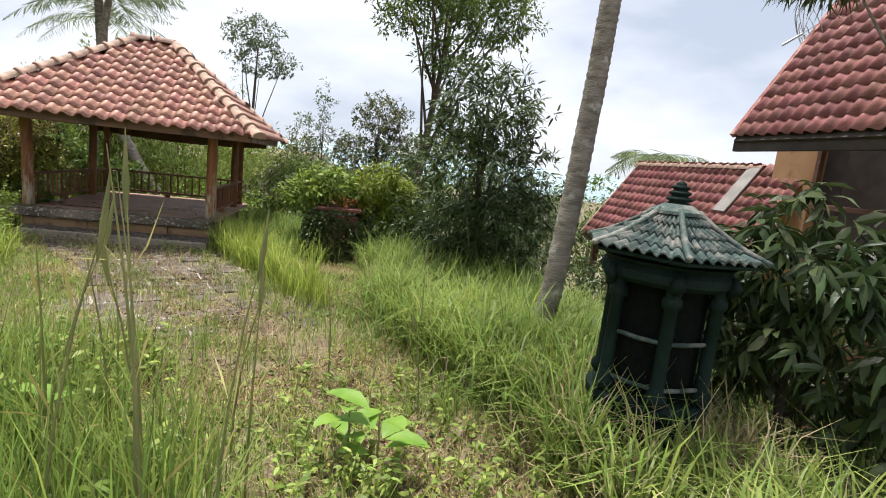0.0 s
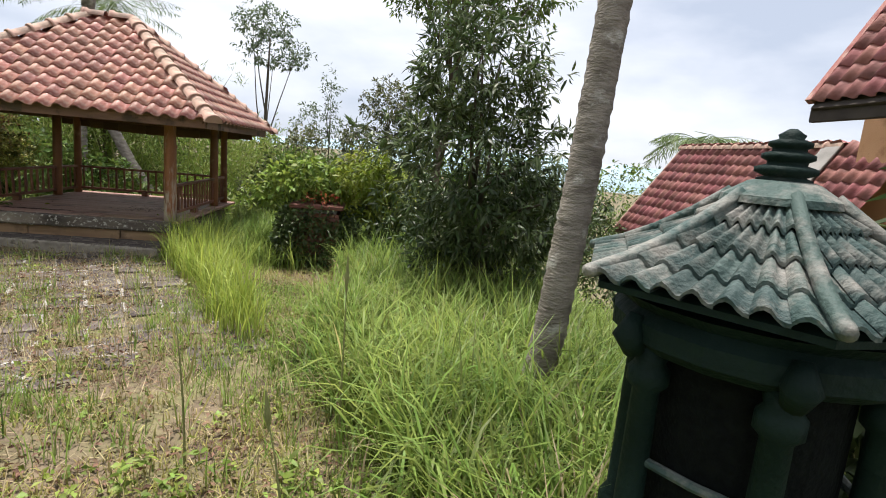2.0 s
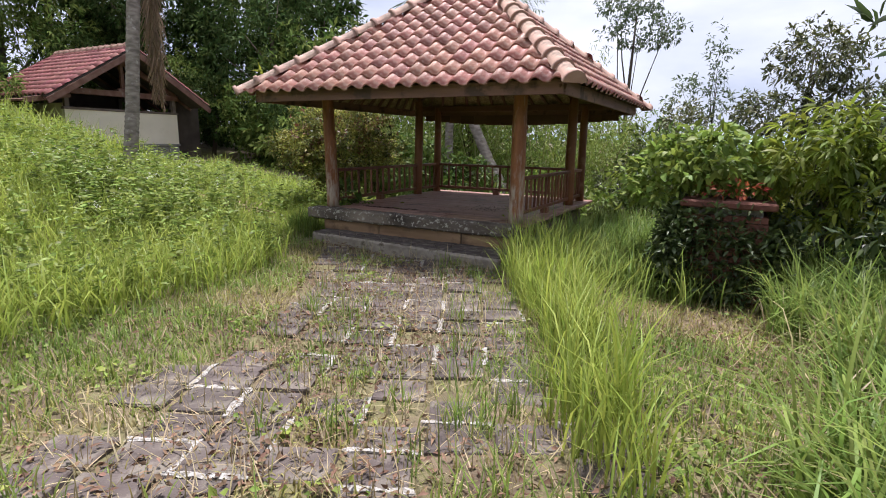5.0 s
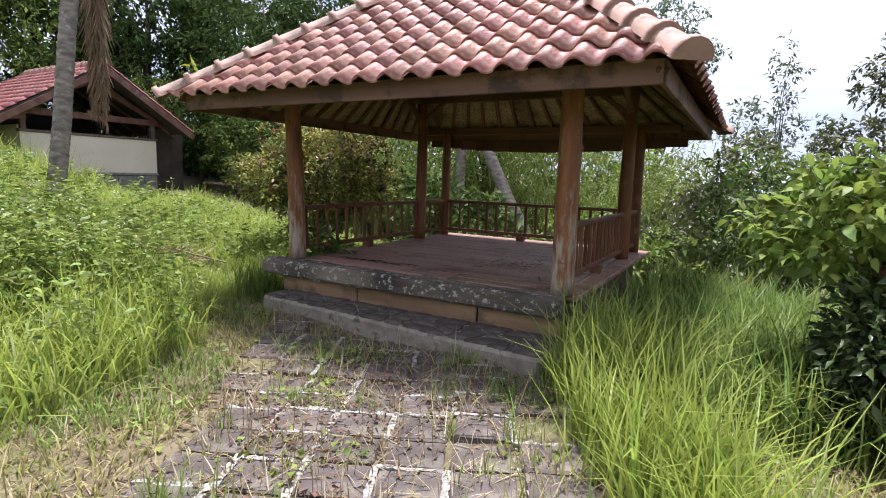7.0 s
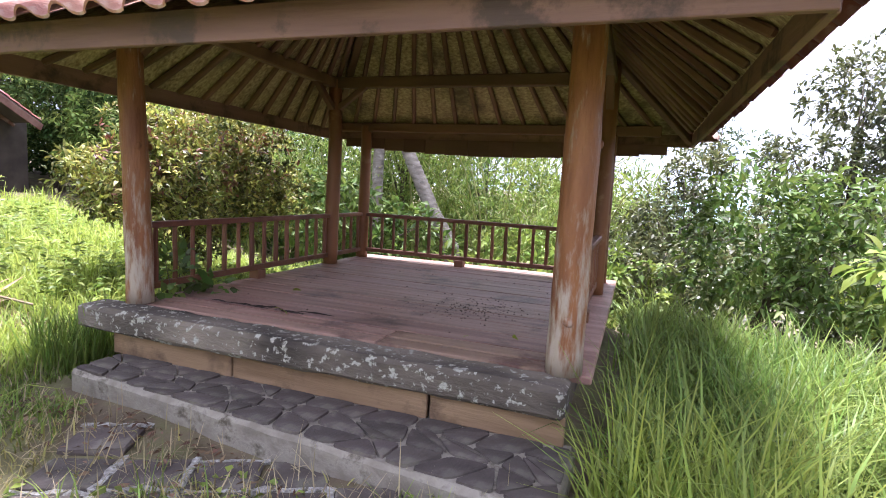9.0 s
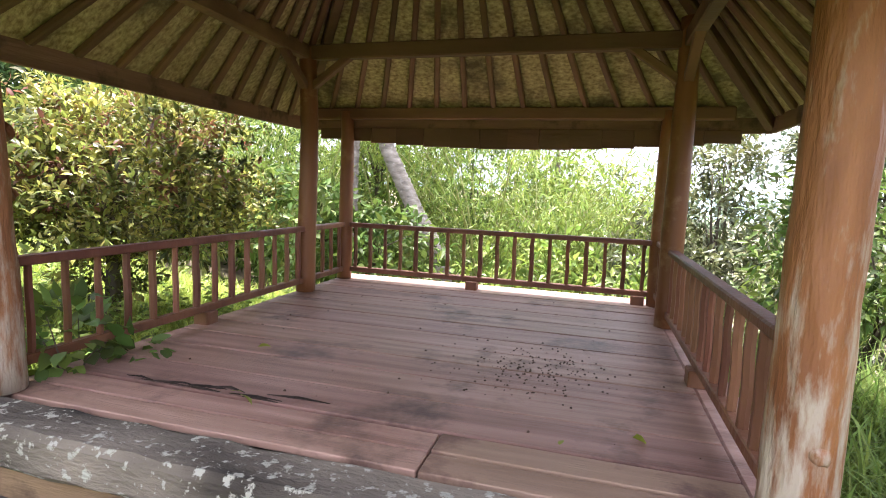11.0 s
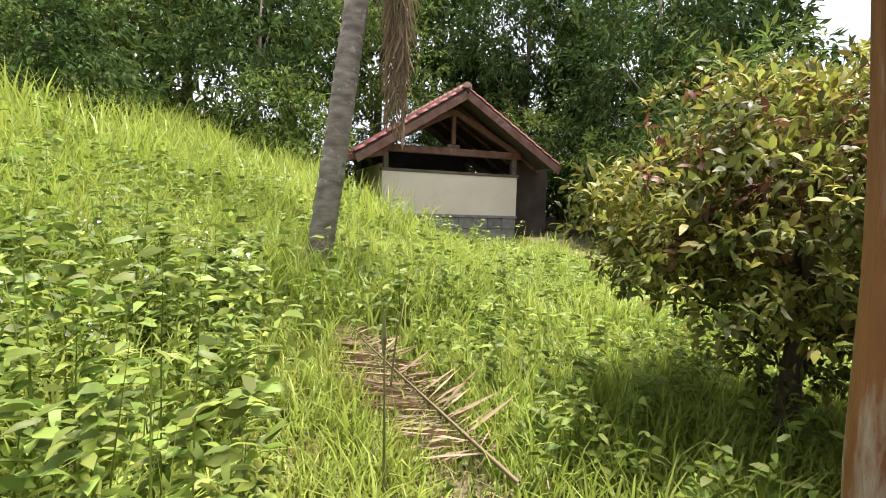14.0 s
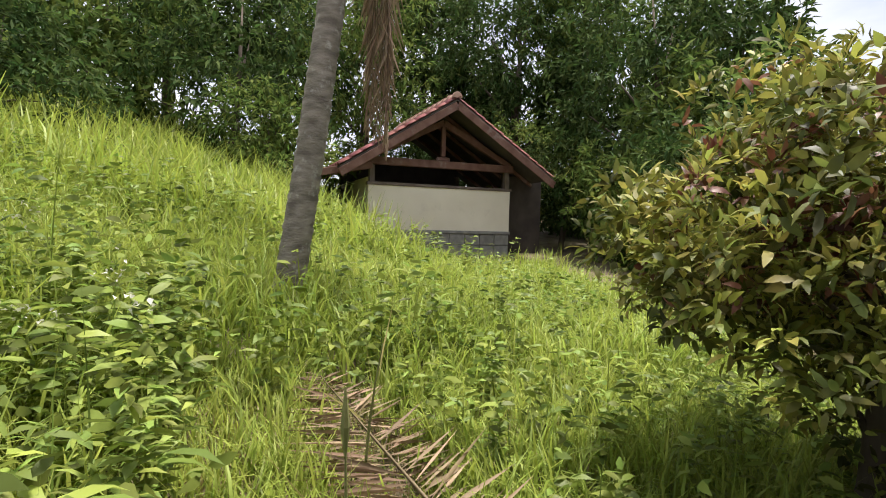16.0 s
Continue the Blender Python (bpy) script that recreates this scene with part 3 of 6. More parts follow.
for x in (EX0 - 0.005, EX1 + 0.005):
    pav_part("fascia", box((0.035, EY1 - EY0 - 0.03, 0.15), (x, (EY0 + EY1) / 2, EZ - 0.10), 0.004), M_FASCIA)

# deck, plinth and step
pav_part("plinth", box((3.06, 3.5, 1.2), ((PXL + PXR) / 2, 10.85, -0.45), 0.02), M_CONC, "stained render plinth")


def worn(bm, size, seed, cuts=26):
    """Roughens long straight edges."""
    rng = random.Random(seed)
    bmesh.ops.subdivide_edges(bm, edges=[e for e in bm.edges if e.calc_length() > 1.0], cuts=cuts, use_grid_fill=True)
    for vert in bm.verts:
        vert.co.y += rng.uniform(-size, size)
        vert.co.z += rng.uniform(-size, size * 0.5)
    return bm


pav_part("edge_beam", worn(box((3.42, 0.24, 0.17), (-3.51, 8.985, DECK - 0.085), 0.025), 0.007, 4), M_SLAB, "weathered dark wooden edge beam spotted with lichen")
def step_front(x):
    """The step is not square to the platform: deeper towards the right."""
    return 8.45 - 0.077 * (x + 3.3)


bm = box((3.13, 0.58, 0.42), (-3.305, 8.71, -0.22), 0.022)
bmesh.ops.subdivide_edges(bm, edges=[e for e in bm.edges if e.calc_length() > 1.0], cuts=26, use_grid_fill=True)
rng = random.Random(6)
for vert in bm.verts:
    if vert.co.y < 8.6:
        vert.co.y = step_front(vert.co.x) + (vert.co.y - 8.42)
    vert.co.y += rng.uniform(-0.006, 0.006)
    vert.co.z += rng.uniform(-0.005, 0.003)
pav_part("step", bm, M_STEP, "mortared step paved with irregular flat stones")
M_TAN = surface("bare_tan_skirting_timber", (0.19, 0.115, 0.062), (0.31, 0.20, 0.115), 3, 0.8, 0.3, 30, (0.3, 1, 3), spots=(0.12, 0.075, 0.045), spot_scale=3.5, spot_edge=(0.54, 0.7))
for x0, x1 in ((-4.93, -3.90), (-3.885, -2.55), (-2.535, -1.80)):
    pav_part("skirting_board", box((x1 - x0, 0.03, 0.155), ((x0 + x1) / 2, 8.945 + 0.006 * (x0 > -3), 0.068), 0.006), M_TAN, "bare tan timber skirting under the edge beam")
pav_part("side_board", box((0.2, 3.62, 0.05), (-1.80, 10.95, DECK - 0.029), 0.01), M_DECK)
rng = random.Random(8)
y = 9.112
row = 0
while y < 12.74:
    wide = (0.15, 0.155)[row] if row < 2 else rng.uniform(0.26, 0.32)
    wide = min(wide, 12.76 - y)
    cuts = [(-4.98, -2.98), (-2.972, -1.905)] if row < 2 else [(-4.98, -1.905)]
    for c, (x0, x1) in enumerate(cuts):
        if row == 1 and c == 1:
            x0, x1 = -2.972, -1.905
        gap = 0.022 if row == 2 else 0.011
        bm = box((x1 - x0, wide - gap, 0.03), ((x0 + x1) / 2, y + gap + (wide - gap) / 2, DECK - 0.015 + rng.uniform(-0.003, 0.003)), 0.004, Matrix.Rotation(rng.uniform(-0.002, 0.002), 4, "Z"))
        pav_part("plank", bm, M_PLANKNEW if (c == 1 and row < 2) else M_DECK)
    y += wide
    row += 1

# splintered rot along the edge of the third board
M_ROT = surface("black_rotten_wood", (0.012, 0.008, 0.006), (0.05, 0.033, 0.025), 12, 0.95, 0.8, 60, (0.4, 3, 1))
rng = random.Random(31)
for k in range(9):
    x0 = -4.55 + k * 0.09 + rng.uniform(-0.03, 0.03)
    long = rng.uniform(0.14, 0.34)
    y0 = 9.455 + rng.uniform(-0.01, 0.055)
    bm = tube([(x0, y0, DECK + 0.001), (x0 + long * 0.5, y0 + rng.uniform(-0.006, 0.012), DECK + 0.003), (x0 + long, y0 + rng.uniform(-0.01, 0.01), DECK + 0.001)], [0.002, rng.uniform(0.005, 0.010), 0.002], 5, 0.3, k)
    pav_part("splinter", bm, M_ROT)

# rails with balusters
RAILTOP = 0.905


def rail_run(a, b, n, foot=()):
    a, b = Vector((*a, 0)), Vector((*b, 0))
    d = (b - a).normalized()
    run = part("rail", bar(a + d * 0.06 + Vector((0, 0, RAILTOP - 0.022)), b - d * 0.06 + Vector((0, 0, RAILTOP - 0.022)), 0.07, 0.045, 0.008), M_RAIL, pav)
    run.data.transform(SHIFT)
    low = bar(a + d * 0.06 + Vector((0, 0, 0.425)), b - d * 0.06 + Vector((0, 0, 0.425)), 0.05, 0.05, 0.006)
    low.transform(SHIFT)
    part("bottom_rail", low, M_RAIL, run)
    for k in range(n):
        p = a.lerp(b, (k + 0.75) / (n + 0.5))
        w = random.Random(k * 7 + n).uniform(0.034, 0.046)
        bm = tube([(p.x, p.y, 0.44), (p.x + 0.004, p.y, 0.6), (p.x - 0.003, p.y, 0.75), (p.x, p.y, RAILTOP - 0.04)], [w * 0.52, w * 0.54, w * 0.5, w * 0.5], 6, 0.12, k)
        bm.transform(SHIFT)
        part("baluster", bm, M_RAIL, run)
    for f in foot:
        p = a.lerp(b, f)
        bm = box((0.11, 0.11, 0.09), (p.x, p.y, 0.36), 0.006)
        bm.transform(SHIFT)
        part("foot_block", bm, M_RAIL, run)


rail_run((PXL, PYF), (PXL, PYM), 14, (0.5,))
rail_run((PXL, PYM), (PXL, PYB), 4)
rail_run((PXL, PYB), (PXR, PYB), 18, (0.45, 0.95))
rail_run((PXR, PYF), (PXR, PYM), 15, (0.5,))
rail_run((PXR, PYM), (PXR, PYB), 4)


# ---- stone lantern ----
# Near-black that paints the deep shade inside the lantern.
M_INNERSHADE = surface("inner_shade_dark", (0.003, 0.004, 0.004), (0.006, 0.008, 0.007), 30, 0.9, 0.6, 60, gloss=0.1)

def stone_lantern(x, y):
    z0 = float(ground(x, y))
    lan = empty("garden_lantern", x, y, 0)
    tagged(lan, "dark green painted concrete garden lantern with six-sided tiled roof", "garden lantern")
    part("pedestal", lathe([(0.30, z0 - 0.1), (0.30, 0.16), (0.35, 0.20), (0.35, 0.30), (0.30, 0.33), (0.34, 0.38), (0.34, 0.43), (0.26, 0.45)], 20), M_GREEN, lan)
    part("lower_ring", lathe([(0.35, 0.45), (0.385, 0.47), (0.385, 0.52), (0.35, 0.54), (0.2, 0.54)], 20), M_GREEN, lan)
    part("upper_ring", lathe([(0.2, 1.26), (0.36, 1.26), (0.40, 1.29), (0.40, 1.34), (0.37, 1.37), (0.40, 1.40), (0.2, 1.41)], 20), M_GREEN, lan)
    for k in range(6):
        a = math.radians(5 + 60 * k)
        bm = lathe([(0.05, 0.54), (0.065, 0.56), (0.065, 0.60), (0.042, 0.64), (0.038, 1.14), (0.058, 1.16), (0.058, 1.20), (0.042, 1.22), (0.055, 1.27)], 12)
        bm.transform(Matrix.Translation((0.33 * math.cos(a), 0.33 * math.sin(a), 0)))
        part("column", bm, M_GREEN, lan, "", True)
        b = a + math.pi / 3
        p, q = Vector((0.33 * math.cos(a), 0.33 * math.sin(a), 0)), Vector((0.33 * math.cos(b), 0.33 * math.sin(b), 0))
        for z in (0.64, 0.93):
            part("rail", tube([p + Vector((0, 0, z)), (p + q) / 2 + Vector((0, 0, z - 0.008)), q + Vector((0, 0, z))], [0.014, 0.015, 0.014], 8, 0.1, k), M_GREENTILE, lan, "worn grey-green cross rail")
        bm = tube([(0.385 * math.cos(a), 0.385 * math.sin(a), 1.25), (0.41 * math.cos(a), 0.41 * math.sin(a), 1.30), (0.395 * math.cos(a), 0.395 * math.sin(a), 1.36)], [0.03, 0.045, 0.02], 10)
        part("bracket", bm, M_GREEN, lan, "", True)
    # Solid dark core added where the open lantern body is only in shade.
    part("shade_core", lathe([(0.27, 0.52), (0.27, 1.28), (0.1, 1.29)], 20), M_INNERSHADE, lan, "dark core added in place of the shade between the columns")
    prof = [(0.555, 1.452), (0.445, 1.492), (0.335, 1.548), (0.23, 1.614), (0.13, 1.692)]
    six = math.pi / 3
    turn = math.radians(5)

    def edge(r, a):
        """Radius of the hexagon of corner radius r in the direction a."""
        return r * math.cos(six / 2) / math.cos((a - turn) % six - six / 2)

    under = bmesh.new()
    rings = []
    for r, z in ((0.30, 1.39), (0.525, 1.43), (0.525, 1.447), (0.425, 1.48), (0.315, 1.536), (0.205, 1.605), (0.10, 1.685)):
        rings.append([under.verts.new((r * math.cos(turn + six * k), r * math.sin(turn + six * k), z)) for k in range(6)])
    for r0, r1 in zip(rings, rings[1:]):
        for k in range(6):
            under.faces.new((r0[k], r0[(k + 1) % 6], r1[(k + 1) % 6], r1[k]))
    under.faces.new(list(reversed(rings[0])))
    part("soffit", under, M_GREEN, lan)
    rr = random.Random(3)
    columns = 42
    for j in range(4):
        (r0, za), (r1, zb) = prof[j], prof[j + 1]
        r1 -= 0.03
        zb += 0.016
        for k in range(columns):
            bm = bmesh.new()
            n = 6
            a0 = turn + 2 * math.pi * k / columns
            grid = []
            for r, z, up in ((r0, za, 0.016), (r1, zb, -0.004)):
                for drop in (0.0, -0.010):
                    line = []
                    for i in range(n + 1):
                        a = a0 + 2 * math.pi / columns * 1.02 * i / n
                        e = edge(r, a0 + 2 * math.pi / columns * min(0.999, max(0.001, i / n)))
                        hh = min(0.020, r * 0.08) * math.sin(math.pi * min(1, i / n / 0.7)) if i / n < 0.7 else -0.004
                        line.append(bm.verts.new((e * math.cos(a), e * math.sin(a), z + up + hh + drop + rr.uniform(-0.0015, 0.0015))))
                    grid.append(line)
            t0, b0, t1, b1 = grid
            for i in range(n):
                bm.faces.new((t0[i], t0[i + 1], t1[i + 1], t1[i])).smooth = True
                bm.faces.new((b0[i], b0[i + 1], t0[i + 1], t0[i]))
                bm.faces.new((b0[i + 1], b0[i], b1[i], b1[i + 1]))
            part("roof_tile", bm, M_GREENTILE, lan)
    for k in range(6):
        a = turn + six * k
        line = [(r * math.cos(a), r * math.sin(a), z + 0.022) for r, z in [(0.57, 1.45)] + prof]
        part("hip_ridge", tube(line, [0.015, 0.020, 0.020, 0.019, 0.018, 0.016], 10, 0.05, k), M_GREENTILE, lan, "", True)
    part("collar", lathe([(0.155, 1.685), (0.15, 1.705), (0.09, 1.745), (0.075, 1.75)], 6 * 4), M_GREENTILE, lan, "plain worn collar below the finial")
    part("finial", lathe([(0.07, 1.745), (0.07, 1.755), (0.052, 1.762), (0.078, 1.772), (0.078, 1.786), (0.05, 1.795), (0.05, 1.803), (0.066, 1.811), (0.066, 1.823),
                          (0.042, 1.832), (0.042, 1.839), (0.054, 1.846), (0.054, 1.857), (0.03, 1.865), (0.034, 1.876), (0.01, 1.893)], 20), M_GREEN, lan, "dark green turned ringed finial", True)
    return lan


stone_lantern(2.53, 1.25)

# ---- shed on the slope ----
shed = empty("shed", -16.78, 11.30, -0.35, 90.0)
shed.matrix_basis = shed.matrix_basis @ Matrix.Diagonal((1, 1, 1.15, 1))
tagged(shed, "small cream shed with open gable and red tile roof", "shed")
SL, SD = 3.6, 3.2   # along x; the front faces local -y
part("front_wall", box((SL, 0.12, 0.88), (SL / 2, 0.06, 1.69), 0.005), M_WALL, shed, "cream painted front wall")
part("sill", box((SL + 0.06, 0.18, 0.06), (SL / 2, 0.05, 2.155), 0.008), M_GREYWOOD, shed)
part("base_ledge", box((SL + 0.04, 0.17, 0.06), (SL / 2, 0.05, 1.23), 0.006), M_GREYSTONE, shed)
for k in range(9):
    for j in range(3):
        w = SL / 9
        part("block", box((w - 0.012, 0.14, 0.235), (w * (k + 0.5), 0.07, 1.08 - 0.245 * j), 0.012), M_GREYSTONE, shed)
part("base", box((SL - 0.02, 0.1, 1.5), (SL / 2, 0.09, 0.44)), M_MORTAR, shed)
part("side_wall", box((0.12, SD, 2.4), (0.06, SD / 2 + 0.13, 1.08), 0.005), M_WALL, shed)
# Right side and rear walls coloured near-black for the shed's shaded interior.
part("side_wall", box((0.12, SD, 2.2), (SL - 0.06, SD / 2 + 0.13, 1.08), 0.005), M_SHADEDARK, shed)
part("rear_wall", box((SL, 0.12, 3.0), (SL / 2, SD + 0.19, 1.4), 0.005), M_SHADEDARK, shed)
for x in (0.09, SL - 0.09):
    part("corner_post", box((0.12, 0.12, 0.38), (x, 0.06, 2.35), 0.006), M_GREYWOOD, shed)
    part("corner_post", box((0.12, 0.12, 0.46), (x, SD, 2.41), 0.006), M_GREYWOOD, shed)
part("tie_beam", box((SL + 0.1, 0.16, 0.15), (SL / 2, 0.03, 2.60), 0.008), M_SHEDWOOD, shed, "weathered red-brown tie beam")
part("king_post", box((0.1, 0.1, 0.62), (SL / 2, 0.05, 3.08), 0.006), M_SHEDWOOD, shed)
part("king_foot", box((0.34, 0.12, 0.1), (SL / 2, 0.045, 2.71), 0.03), M_SHEDWOOD, shed)
RW, RH, OV = SL / 2 + 0.78, 1.42, 0.75
for s in (-1, 1):
    part("truss_rafter", bar((SL / 2, 0.05, 3.46), (SL / 2 + s * SL / 2, 0.05, 2.66), 0.1, 0.12), M_SHEDWOOD, shed)
    part("barge_board", bar((SL / 2, -OV - 0.02, 3.68), (SL / 2 + s * RW, -OV - 0.02, 3.68 - RH), 0.035, 0.15), M_SHEDWOOD, shed)
    part("roof_board", box((math.hypot(RW, RH), SD + 0.5 + OV, 0.03), (SL / 2 + s * RW / 2, (SD + 0.5 - OV) / 2, 3.79 - RH / 2), 0, Matrix.Rotation(s * math.atan2(RH, RW), 4, "Y")), M_SHADEDARK, shed)
    for k in range(5):
        yy = -OV + 0.15 + k * 0.9
        part("purlin", bar((SL / 2 + s * 0.1, yy, 3.67), (SL / 2 + s * RW, yy, 3.72 - RH), 0.06, 0.07), M_SHEDWOOD, shed)
    up = Vector((-s * RW, 0, RH)).normalized()
    ln = math.hypot(RW, RH)
    if s < 0:
        mm = slope_matrix(Vector((SL / 2 - RW, SD + 0.5, 3.82 - RH)), (0, -1, 0), up)
    else:
        mm = slope_matrix(Vector((SL / 2 + RW, -OV, 3.82 - RH)), (0, 1, 0), up)
    lay_tiles(shed, mm, SD + 0.5 + OV, 0, SD + 0.5 + OV, ln, TILE, 0.235, 0.27, rng_t, "roof_tiles")
SHEDCAP = cap_mesh("shed_ridge_tile", 0.36, 0.12, 0.10, M_CAP)
lay_caps(shed, (SL / 2, -OV, 3.83), (SL / 2, SD + 0.5, 3.83), SHEDCAP, 0.32, 0.0)
# Dark sheet added where only shade falls under the eave.
part("side_shade_sheet", box((1.15, 0.1, 3.0), (SL + 0.58, 0.45, 1.0), 0.01), M_SHADEDARK, shed, "added dark sheet in place of the shade beside the wall")
part("lean_to_roof", box((1.15, 1.6, 0.05), (-0.62, 0.35, 2.36), 0.005, Matrix.Rotation(-0.17, 4, "Y")), M_SHEDWOOD, shed, "low lean-to roof of old boards")
part("lean_to_fascia", box((1.2, 0.04, 0.13), (-0.62, -0.46, 2.36), 0.005, Matrix.Rotation(-0.17, 4, "Y")), M_SHEDWOOD, shed)
part("lean_to_post", box((0.08, 0.08, 2.4), (-1.05, 1.0, 1.1), 0.005), M_SHEDWOOD, shed)


# ---- houses down the slope ----
house = empty("house", 8.4, 4.0, -2.2)
tagged(house, "orange rendered house with red tile roof and deep dark eaves", "house")


def house_part(name, bm, material, label="", parent=None):
    bm.transform(Matrix.Translation((-8.4, -4.0, 2.2)))
    return part(name, bm, material, parent or house, label)


house_part("wall", box((0.22, 0.96, 6.4), (9.11, 7.02, 0.22), 0.01), M_ORANGE, "orange painted wall pier")
# The terrace's shade is put into the near-black colour of its inner walls.
house_part("wall", box((0.2, 7.4, 9.1), (10.3, 3.3, 1.8), 0.01), M_SHADEDARK, "terrace wall coloured near-black for the shade under the eave")
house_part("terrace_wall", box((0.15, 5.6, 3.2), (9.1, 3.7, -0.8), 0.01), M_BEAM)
house_part("wall", box((4.3, 0.2, 6.0), (11.4, 7.4, 0.1), 0.01), M_SHADEDARK)
house_part("wall", box((4.4, 0.2, 6.0), (11.4, 0.7, 0.1), 0.01), M_ORANGE)
house_part("wall", box((0.2, 6.4, 6.0), (13.5, 4.05, 0.1), 0.01), M_ORANGE)
house_part("floor_slab", box((4.4, 6.4, 0.15), (11.4, 4.05, 1.1), 0.01), M_SHADEDARK)
win = house_part("window", box((0.1, 0.09, 1.5), (9.02, 6.49, 2.55), 0.006), M_SHEDWOOD, "brown timber window frame")
for size, at in (((0.1, 0.09, 1.5), (9.02, 5.0, 2.55)), ((0.12, 1.58, 0.09), (9.02, 5.74, 1.85))):
    bm = box(size, at, 0.006)
    bm.transform(Matrix.Translation((-8.4, -4.0, 2.2)))
    part("frame", bm, M_SHEDWOOD, win)
house_part("eave_beam", box((0.09, 6.4, 0.2), (7.15, 3.24, 2.73), 0.01), M_SHADEDARK, "dark timber eave beam")
SLOPE = 1.0
HX, HY, HZ, HL = 7.07, 6.43, 2.87, 5.2
up = Vector((math.cos(SLOPE), 0, math.sin(SLOPE)))
mid = Vector((HX, HY - 3.2, HZ - 0.08)) + up * HL / 2
# Soffit in the same near-black, eave shade carried by the colour.
house_part("soffit", box((HL, 6.3, 0.04), tuple(mid), 0.0, Matrix.Rotation(-SLOPE, 4, "Y")), M_SHADEDARK)
for yy in (1.6, 0.2):
    house_part("porch_post", box((0.16, 0.16, 5.2), (7.5, yy, 0.2), 0.01), M_BEAM)
mh = slope_matrix(Vector((HX, HY, HZ)) - Vector((8.4, 4.0, -2.2)), (0, -1, 0), up)
lay_tiles(house, mh, 6.4, 0, 6.4, HL, TILE, 0.235, 0.28, rng_t, "roof_tiles")
far_end = Vector((HX, HY + 0.01, HZ + 0.02)) + up * HL
house_part("verge", bar((HX, HY + 0.01, HZ + 0.02), tuple(far_end), 0.10, 0.09), M_TILE)

low = empty("lower_house", 8.2, 9.0, -2.6)
tagged(low, "lower house with long red tile roof and grey mortar flashing", "house")


def low_part(name, bm, material, label="", parent=None):
    bm.transform(Matrix.Translation((-8.2, -9.0, 2.6)))
    return part(name, bm, material, parent or low, label)


LZ, LR, LE, LX, LY0, LY1 = 0.36, 2.50, 7.66, 9.19, 7.95, 12.62
la = math.atan2(LR - LZ, LX - LE)
ln = math.hypot(LR - LZ, LX - LE)
LOFF = Vector((-8.2, -9.0, 2.6))
LM = (LY0 + LY1) / 2
ml = slope_matrix(Vector((LE, LY1, LZ)) + LOFF, (0, -1, 0), (math.cos(la), 0, math.sin(la)))
lay_tiles(low, ml, LY1 - LY0 + 1.2, 0, LY1 - LY0 + 1.2, ln, TILE, 0.235, 0.27, rng_t, "roof_tiles")
mr = slope_matrix(Vector((2 * LX - LE, LY0, LZ)) + LOFF, (0, 1, 0), (-math.cos(la), 0, math.sin(la)))
lay_tiles(low, mr, LY1 - LY0, 0, LY1 - LY0, ln, TILE, 0.235, 0.27, rng_t, "roof_tiles")
for side, xm in ((-1, (LE + LX) / 2), (1, 2 * LX - (LE + LX) / 2)):
    low_part("roof_board", box((ln, LY1 - LY0, 0.04), (xm, LM, (LZ + LR) / 2 - 0.05), 0, Matrix.Rotation(side * la, 4, "Y")), M_BEAM)
low_part("eave_beam", box((0.08, LY1 - LY0, 0.14), (LE + 0.06, LM, LZ - 0.07), 0.005), M_BEAM)
low_part("verge_board", bar((LE, LY1 + 0.02, LZ - 0.02), (LX, LY1 + 0.02, LR - 0.02), 0.04, 0.12), M_CAP, "pale weathered verge board")
lay_caps(low, Vector((LX, LY1 + 0.05, LR)) + LOFF, Vector((LX, LY0, LR)) + LOFF, SHEDCAP, 0.33, -0.01)
low_part("flashing", box((1.25, 0.36, 0.05), (LX - 0.40, LY0 + 0.16, LR - 0.46), 0.01, Matrix.Rotation(-la, 4, "Y")), M_MORTAR, "grey mortar flashing against the wall")
# Porch shade put into this wall's near-black colour.
low_part("wall", box((2.2, LY1 - LY0 - 0.8, 3.2), (9.7, LM, -1.3), 0.01), M_SHADEDARK)
for yy in (LY1 - 0.4, LM + 0.3):
    low_part("porch_post", box((0.16, 0.16, 3.2), (LE + 0.3, yy, -1.25), 0.01), M_BEAM)


# ---- grass, straw and weeds ----
rg = np.random.default_rng(5)


def scatter(n, x0, x1, y0, y1):
    return rg.uniform(x0, x1, n), rg.uniform(y0, y1, n)


def inside(x, y, pad=0.0):
    """Under the pavilion, its step, the lantern, the planter or the shed."""
    a = (x > -5.05 - pad) & (x < -1.68 + pad) & (y > 8.40 - pad) & (y < 12.85 + pad)
    b = np.hypot(x - 2.52, y - 1.24) < 0.34 + pad
    c = (np.abs(x - 0.57) < 0.38 + pad) & (np.abs(y - 8.85) < 0.38 + pad)
    d = (x < -16.65) & (x > -20.6) & (y > 11.2) & (y < 15.1)
    e = (x > 7.2) & (y > -0.5)
    return a | b | c | d | e


def right_edge(y):
    return np.interp(y, [-4, 0.0, 1.5, 2.6, 3.0, 4.0, 5.0, 5.6, 6.5, 8.0, 9.0], [2.6, 2.0, 1.85, 1.62, 1.42, 1.05, 1.0, 1.25, 1.4, 1.2, 0.95])


def left_edge(y):
    return np.interp(y, [-4, 0.5, 2.0, 4.3, 5.5, 6.5, 7.4, 8.0, 8.4], [-0.9, -1.3, -2.4, -3.5, -3.75, -3.9, -4.3, -5.2, -6.0])


